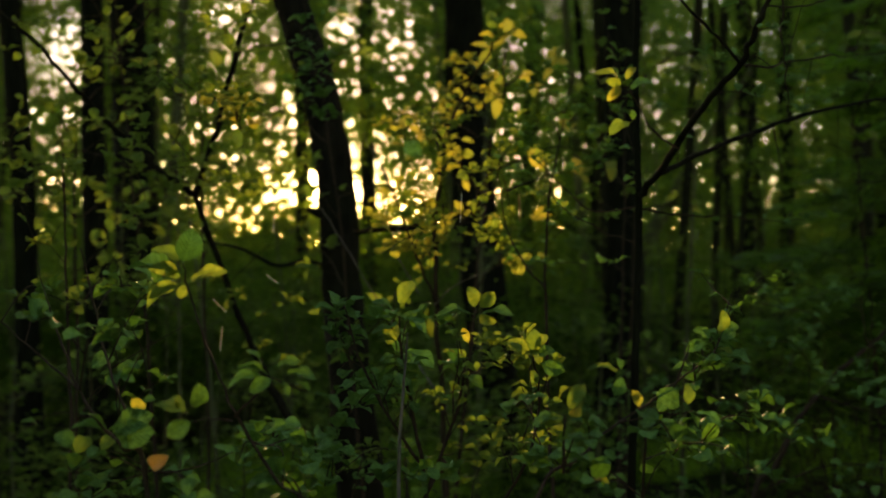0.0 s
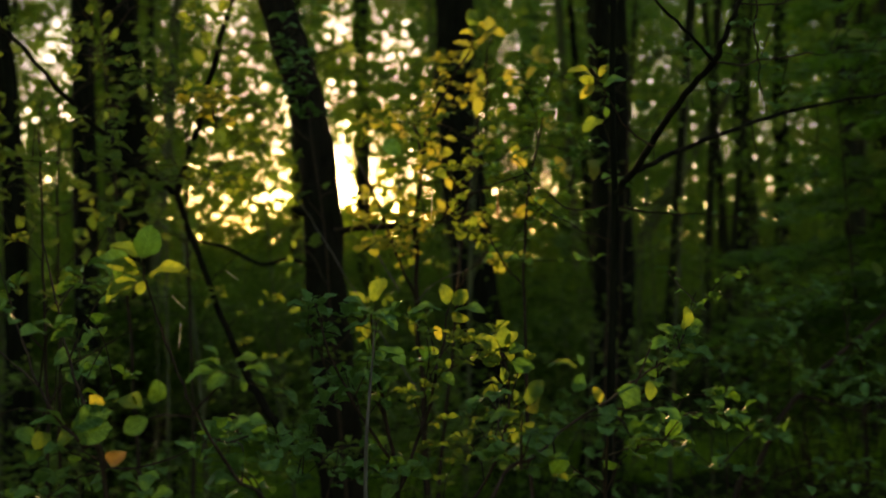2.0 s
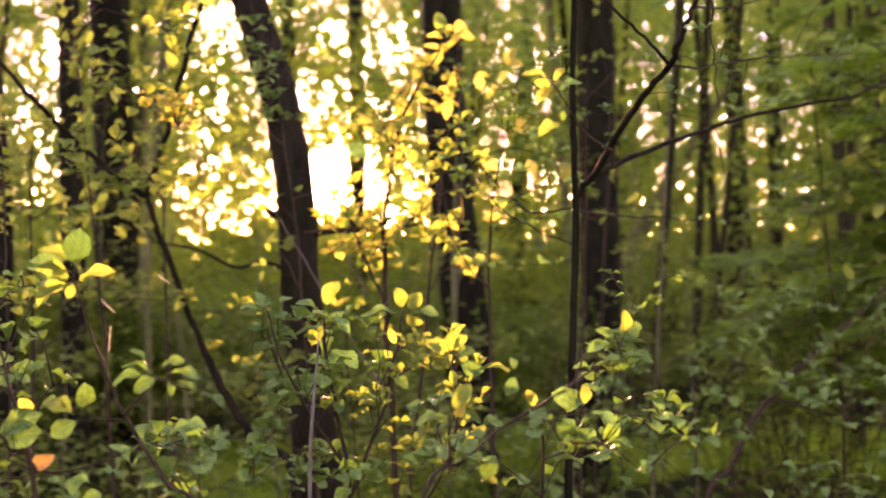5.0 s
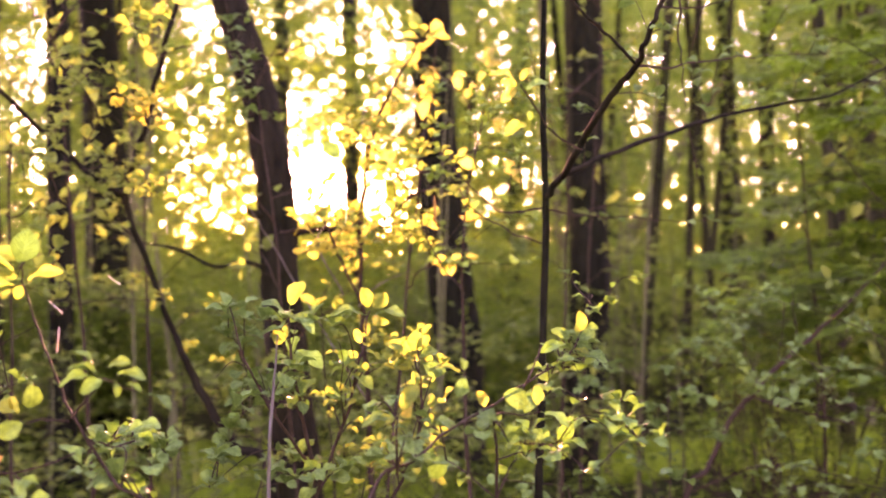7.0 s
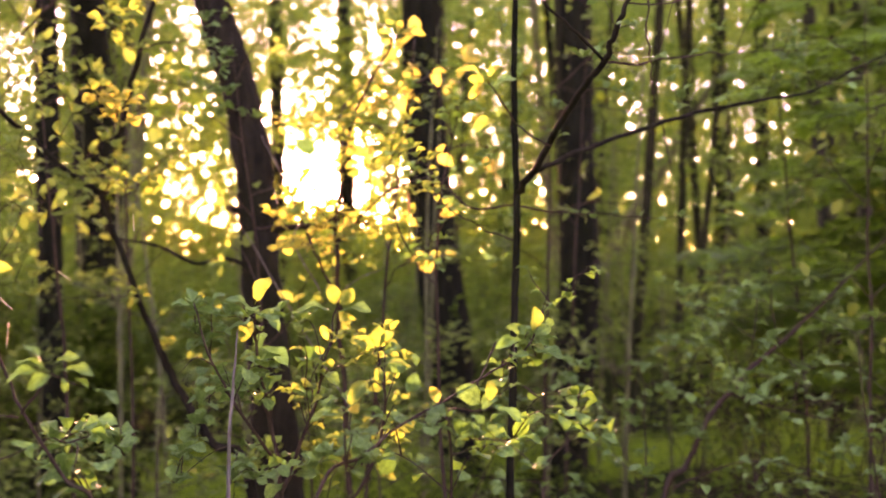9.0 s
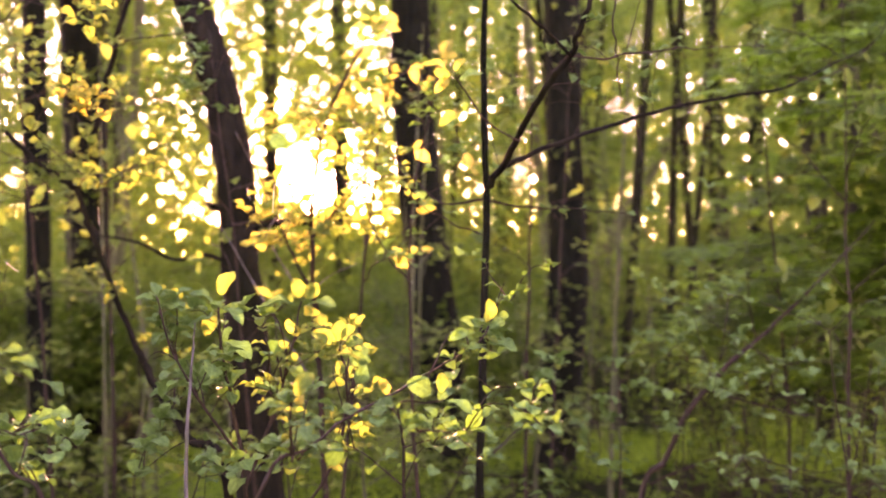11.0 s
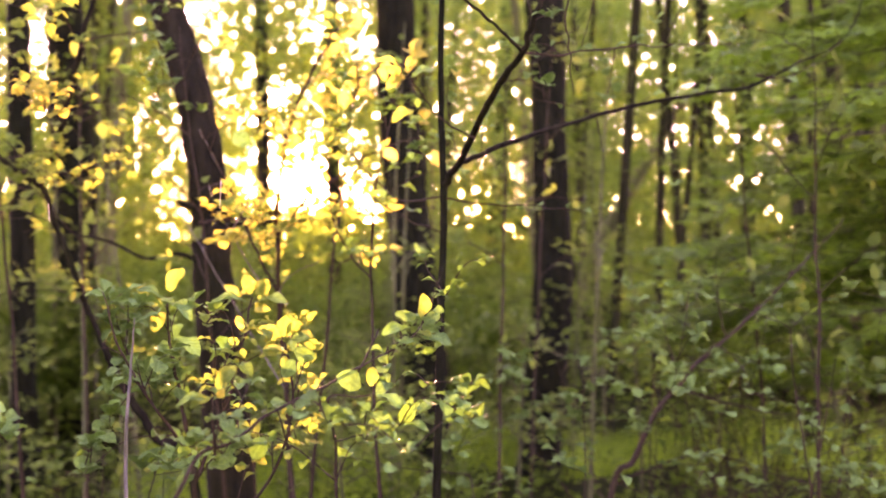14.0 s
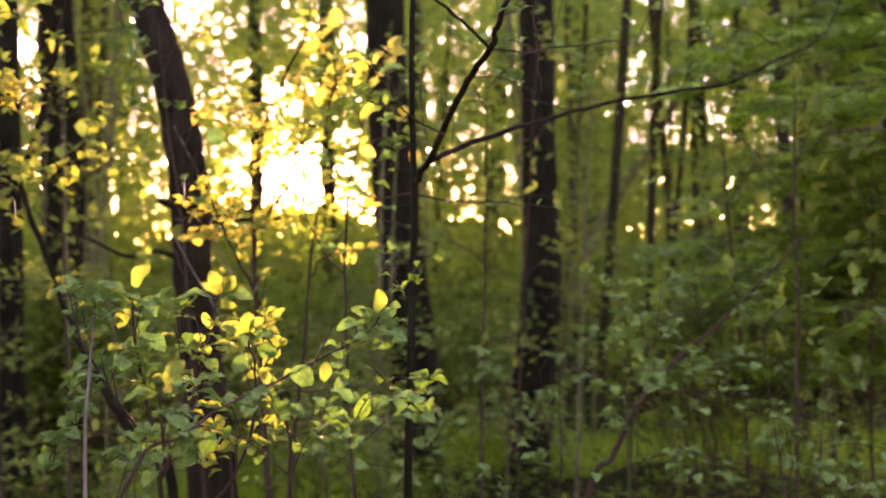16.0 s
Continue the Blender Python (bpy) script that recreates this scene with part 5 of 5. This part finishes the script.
q1 = branch(slim, [(-0.988, 3.200, 1.723, 0.003), (-0.901, 3.250, 1.841, 0.002), (-0.807, 3.300, 2.039, 0.001)], wander=0.003)
leafy(slim, q0, 0.75, 6, 0.04, "young", tip=4)
fill(slim, [q0[20:], q1], 24, (-1.123, 3.000, 1.762), (-0.776, 3.500, 2.324), 0.045, "young", 3, 4, 0.0014, 0.5)

# --- a shrub between the two straight trees ---
between = thing("tall_shrub", (0.328, 3.400, 0.007), "thin shrub with small dull green leaves", "shrub", "tall shrubs")
between.location.z = 0
w0 = branch(between, [(0.328, 3.400, 0.007, 0.010), (0.312, 3.400, 1.017, 0.007), (0.296, 3.400, 1.570, 0.005), (0.288, 3.400, 1.933, 0.0035), (0.333, 3.450, 2.206, 0.002), (0.378, 3.500, 2.421, 0.001)], name="stem", wander=0.004)
w1 = branch(between, [(0.292, 3.400, 1.775, 0.003), (0.194, 3.400, 1.917, 0.002), (0.146, 3.400, 2.122, 0.001)], wander=0.004)
fill(between, [w0[20:], w1], 24, (0.123, 3.200, 1.723), (0.515, 3.800, 2.466), 0.042, "in_shade", 3, 4, 0.0013, 0.6)
fill(bare, [k1, k3, k4], 20, (0.444, 2.700, 2.039), (1.380, 3.800, 2.607), 0.044, "in_shade", 2, 3, 0.0013, 0.6)

fill(forked, [f0[30:], f1, f2], 10, (-1.233, 3.700, 1.592), (-0.426, 4.200, 2.642), 0.03, "in_shade", 0, 0, 0.0016, 0.7)
fill(middle, [m0[20:], m1, m2, m3], 8, (-0.229, 2.300, 1.431), (0.231, 2.700, 1.700), 0.03, "in_shade", 0, 0, 0.0012, 0.5)

# --- strands of spider silk between twigs ---
SILK = bpy.data.materials.new("spider_silk")
SILK.use_nodes = True
silk = SILK.node_tree
shine = silk.nodes.new("ShaderNodeBsdfTranslucent")
shine.inputs[0].default_value = (0.9, 0.86, 0.78, 1)
blend = silk.nodes.new("ShaderNodeMixShader")
silk.links.new(silk.nodes["Principled BSDF"].outputs[0], blend.inputs[1])
silk.links.new(shine.outputs[0], blend.inputs[2])
silk.links.new(blend.outputs[0], silk.nodes["Material Output"].inputs[0])
for a, b in (((-0.309, 1.640, 1.832), (-0.293, 1.650, 1.814)), ((-0.246, 1.700, 1.864), (-0.229, 1.700, 1.852)), ((-0.301, 1.660, 1.794), (-0.304, 1.660, 1.760)),
             ((0.037, 2.400, 2.009), (0.034, 2.400, 1.953)), ((-0.166, 3.400, 2.051), (-0.157, 3.400, 2.020)), ((-0.363, 2.600, 1.969), (-0.361, 2.600, 1.933))):
    strand = thing("spider_thread", a, "glinting strand of spider silk between twigs", "spider silk", "spider threads")
    mid = (Vector(a) + Vector(b)) / 2 + Vector((0, 0, -0.001))
    part("thread", tube("thread", [(*a, 0.00005), (*mid, 0.00008), (*b, 0.00005)], SILK, 4, 4, 0.0)[0], strand)


# --- thin leafy shrubs that fill the room between the trunks ---
def blades(name, root, along, up, size, material):
    """Many pointed oval leaves in one mesh, each folded along its rib."""
    n = len(root)
    along = along / np.linalg.norm(along, axis=1)[:, None]
    side = np.cross(along, up)
    side /= np.linalg.norm(side, axis=1)[:, None]
    nor = np.cross(side, along)
    L = size[:, None]
    w = L * RNG.uniform(0.24, 0.34, n)[:, None]
    v = np.empty((n, 8, 3))
    droop = L * RNG.uniform(-0.05, 0.22, n)[:, None]
    v[:, 0] = root
    v[:, 1] = root + along * L * 0.36
    v[:, 2] = root + along * L * 0.70 - nor * droop * 0.5
    v[:, 3] = root + along * L - nor * droop
    for j, k in ((4, 1), (6, -1)):
        v[:, j] = v[:, 1] + side * w * k + nor * L * 0.07
        v[:, j + 1] = v[:, 2] + side * w * 0.82 * k + nor * L * 0.06
    tri = np.array([0, 4, 1, 0, 1, 6, 4, 5, 1, 5, 2, 1, 1, 2, 6, 2, 7, 6, 5, 3, 2, 2, 3, 7])
    idx = (np.arange(n)[:, None] * 8 + tri[None]).reshape(-1)
    me = bpy.data.meshes.new(name)
    me.vertices.add(n * 8)
    me.vertices.foreach_set("co", v.reshape(-1))
    me.loops.add(len(idx))
    me.loops.foreach_set("vertex_index", idx.astype(np.int32))
    me.polygons.add(n * 8)
    me.polygons.foreach_set("loop_start", np.arange(0, n * 24, 3, dtype=np.int32))
    me.polygons.foreach_set("loop_total", np.full(n * 8, 3, dtype=np.int32))
    me.polygons.foreach_set("use_smooth", np.ones(n * 8, dtype=bool))
    me.materials.append(material)
    me.update(calc_edges=True)
    return me


def thin_shrub(x, y, h, branches, material, label, low=0.35, size=0.062, clear=0.22, reach=0.5, face=-0.4):
    """A thin stem with spreading branches, fine twigs and loose tufts of leaves."""
    s = thing("thin_shrub", (x, y, 0), label, "shrub", "thin shrubs")
    lean = RNG.uniform(-0.25, 0.25)
    me, stem = tube("stem", [(x, y, 0, 0.011), (x + lean * 0.2, y, h * 0.35, 0.008), (x + lean * 0.6, y, h * 0.7, 0.005), (x + lean, y, h, 0.0012)], BARK_TWIG, 7, 8, 0.1, wander=0.006)
    part("stem", me, s)
    verts, faces, roots, ways = [], [], [], []
    spin = RNG.uniform(0, 6.28)
    for k in range(branches):
        f = low + (0.97 - low) * (k + RNG.rand()) / branches
        a = stem[min(int(f * (len(stem) - 1)), len(stem) - 1)][:3]
        spin += 2.4
        d = reach * RNG.uniform(0.5, 1.15) * (1.15 - 0.5 * f)
        way = np.array([math.cos(spin), math.sin(spin) * 0.8, RNG.uniform(0.0, 0.75)])
        b = a + way * d
        me, line = tube("branch", [(*a, 0.0034), (*((a + b) / 2 + np.array([0, 0, 0.12 * d])), 0.0024), (*b, 0.0008)], BARK_TWIG, 5, 6, 0.1, wander=0.008)
        part("branch", me, s)
        for i in range(5):
            p = line[min(int((0.2 + 0.8 * (i + RNG.rand()) / 5) * (len(line) - 1)), len(line) - 1)][:3]
            out = way / np.linalg.norm(way) * 0.5 + RNG.normal(0, 0.6, 3)
            q = p + out * RNG.uniform(0.06, 0.16)
            o = len(verts)
            for e, r in ((p, 0.0013), (q, 0.0007)):
                verts += [Vector(e) + Vector((r, 0, 0)), Vector(e) + Vector((-r, 0, r)), Vector(e) + Vector((0, r, -r))]
            faces += [(o + m, o + (m + 1) % 3, o + 3 + (m + 1) % 3, o + 3 + m) for m in range(3)]
            for g in range(RNG.randint(2, 5)):
                t = 1.0 if g < 3 else RNG.uniform(0.3, 0.9)
                roots.append(p + (q - p) * t)
                ways.append(out * 0.5 + RNG.normal(0, 0.55, 3))
    part("twigwork", mesh_of("twigwork", verts, faces, BARK_TWIG), s, kind="stuff")
    roots, ways = np.array(roots), np.array(ways)
    keep = ~in_lane(roots, clear) | (RNG.rand(len(roots)) < 0.25)
    keep &= ~np.array([thinned(p) for p in roots])
    # the sun also reaches the rosette of the sapling in front
    keep &= np.linalg.norm(np.cross(roots - np.array((-0.36, 1.66, 1.87)), np.array(SUN_WAY)), axis=1) > 0.13
    roots, ways = roots[keep], ways[keep]
    n = len(roots)
    up = np.stack([RNG.normal(0, 0.35, n), RNG.normal(face, 0.4, n), np.ones(n)], 1)
    part("leaves", blades("leaves", roots, ways, up, size * RNG.uniform(0.5, 1.25, n), material), s, kind="stuff")
    return s


RNG.seed(22)
GREEN_SHRUB = "thin shrub with spreading twigs and fresh green leaves"
for u, y in ((-0.345, 4.5), (-0.27, 4.6), (-0.10, 4.4), (-0.40, 4.0), (-0.23, 5.2), (0.105, 5.2), (0.33, 5.4), (0.38, 4.4), (0.43, 5.2), (0.47, 4.0), (0.12, 7.0)):
    thin_shrub(0.2 + u * y, y, 1.9 + y * RNG.uniform(0.13, 0.24), 7, LEAF_TWIG, GREEN_SHRUB, 0.62 if u < -0.1 else 0.45)
for u, y in ((-0.05, 4.2),):
    thin_shrub(0.2 + u * y, y, 1.9 + y * RNG.uniform(0.10, 0.2), 7, LEAF_SUN_AMBER, "thin shrub with golden leaves against the low sun", 0.64, face=-1.1)


# --- flat tiers of a beech-like tree reaching in over the undergrowth ---
def beech_spray(x, y, z, length):
    """A drooping branch with side twigs in one plane, leaves set alternately along each."""
    b = thing("spray_of_leaves", (x, y, z), "flat drooping spray of fresh green beech leaves on a thin branch", "branch", "beech sprays")
    tilt, swing = RNG.uniform(0.02, 0.22), RNG.uniform(-0.25, 0.25)
    me, line = tube("branch", [(x + length, y + swing * length, z + tilt * length, 0.007), (x + length * 0.55, y + swing * length * 0.5, z + tilt * length * 0.75, 0.005),
                               (x + length * 0.2, y + swing * length * 0.15, z + tilt * length * 0.3, 0.003), (x, y, z, 0.001)], BARK_TWIG, 6, 8, 0.1, wander=0.006)
    part("branch", me, b)
    verts, faces, roots, ways = [], [], [], []
    count = int(length / 0.06)
    for k in range(count):
        f = (k + RNG.rand() * 0.6) / count
        p = line[min(int(f * (len(line) - 1)), len(line) - 1)][:3]
        side = 1 if k % 2 else -1
        d = (0.10 + 0.36 * math.sin(math.pi * min(1.0 - f + 0.08, 0.9) * 0.62)) * RNG.uniform(0.7, 1.15)
        way = np.array([-0.75, side * RNG.uniform(0.5, 1.0), RNG.normal(-0.06, 0.10)])
        way /= np.linalg.norm(way)
        q = p + way * d
        o = len(verts)
        for e, r in ((p, 0.0016), (q, 0.0007)):
            verts += [Vector(e) + Vector((r, 0, 0)), Vector(e) + Vector((-r, 0, r)), Vector(e) + Vector((0, r, -r))]
        faces += [(o + m, o + (m + 1) % 3, o + 3 + (m + 1) % 3, o + 3 + m) for m in range(3)]
        across = np.array([-way[1], way[0], 0.0])
        for g in range(int(d / 0.03) + 1):
            hand = 1 if g % 2 else -1
            roots.append(p + (q - p) * (g + 0.5) / (int(d / 0.03) + 1))
            ways.append(way * 0.7 + across * hand * 0.8 + np.array([0, 0, RNG.normal(-0.12, 0.18)]))
    part("twigwork", mesh_of("twigwork", verts, faces, BARK_TWIG), b, kind="stuff")
    n = len(roots)
    up = np.stack([RNG.normal(0, 0.22, n), RNG.normal(-0.15, 0.25, n), np.ones(n)], 1)
    part("leaves", blades("leaves", np.array(roots), np.array(ways), up, 0.080 * RNG.uniform(0.6, 1.2, n), LEAF_BEECH), b, kind="stuff")


RNG.seed(23)
for slope in (0.20, 0.155, 0.11, 0.066, 0.03, -0.01, -0.04, -0.07, -0.10):
    for k in range(8):
        y = RNG.uniform(4.8, 8.5)
        beech_spray(0.25 + y * RNG.uniform(0.20 if slope < 0.0 else 0.25, 0.40), y, 1.9 + y * (slope + RNG.uniform(-0.016, 0.016)), RNG.uniform(1.2, 2.0))
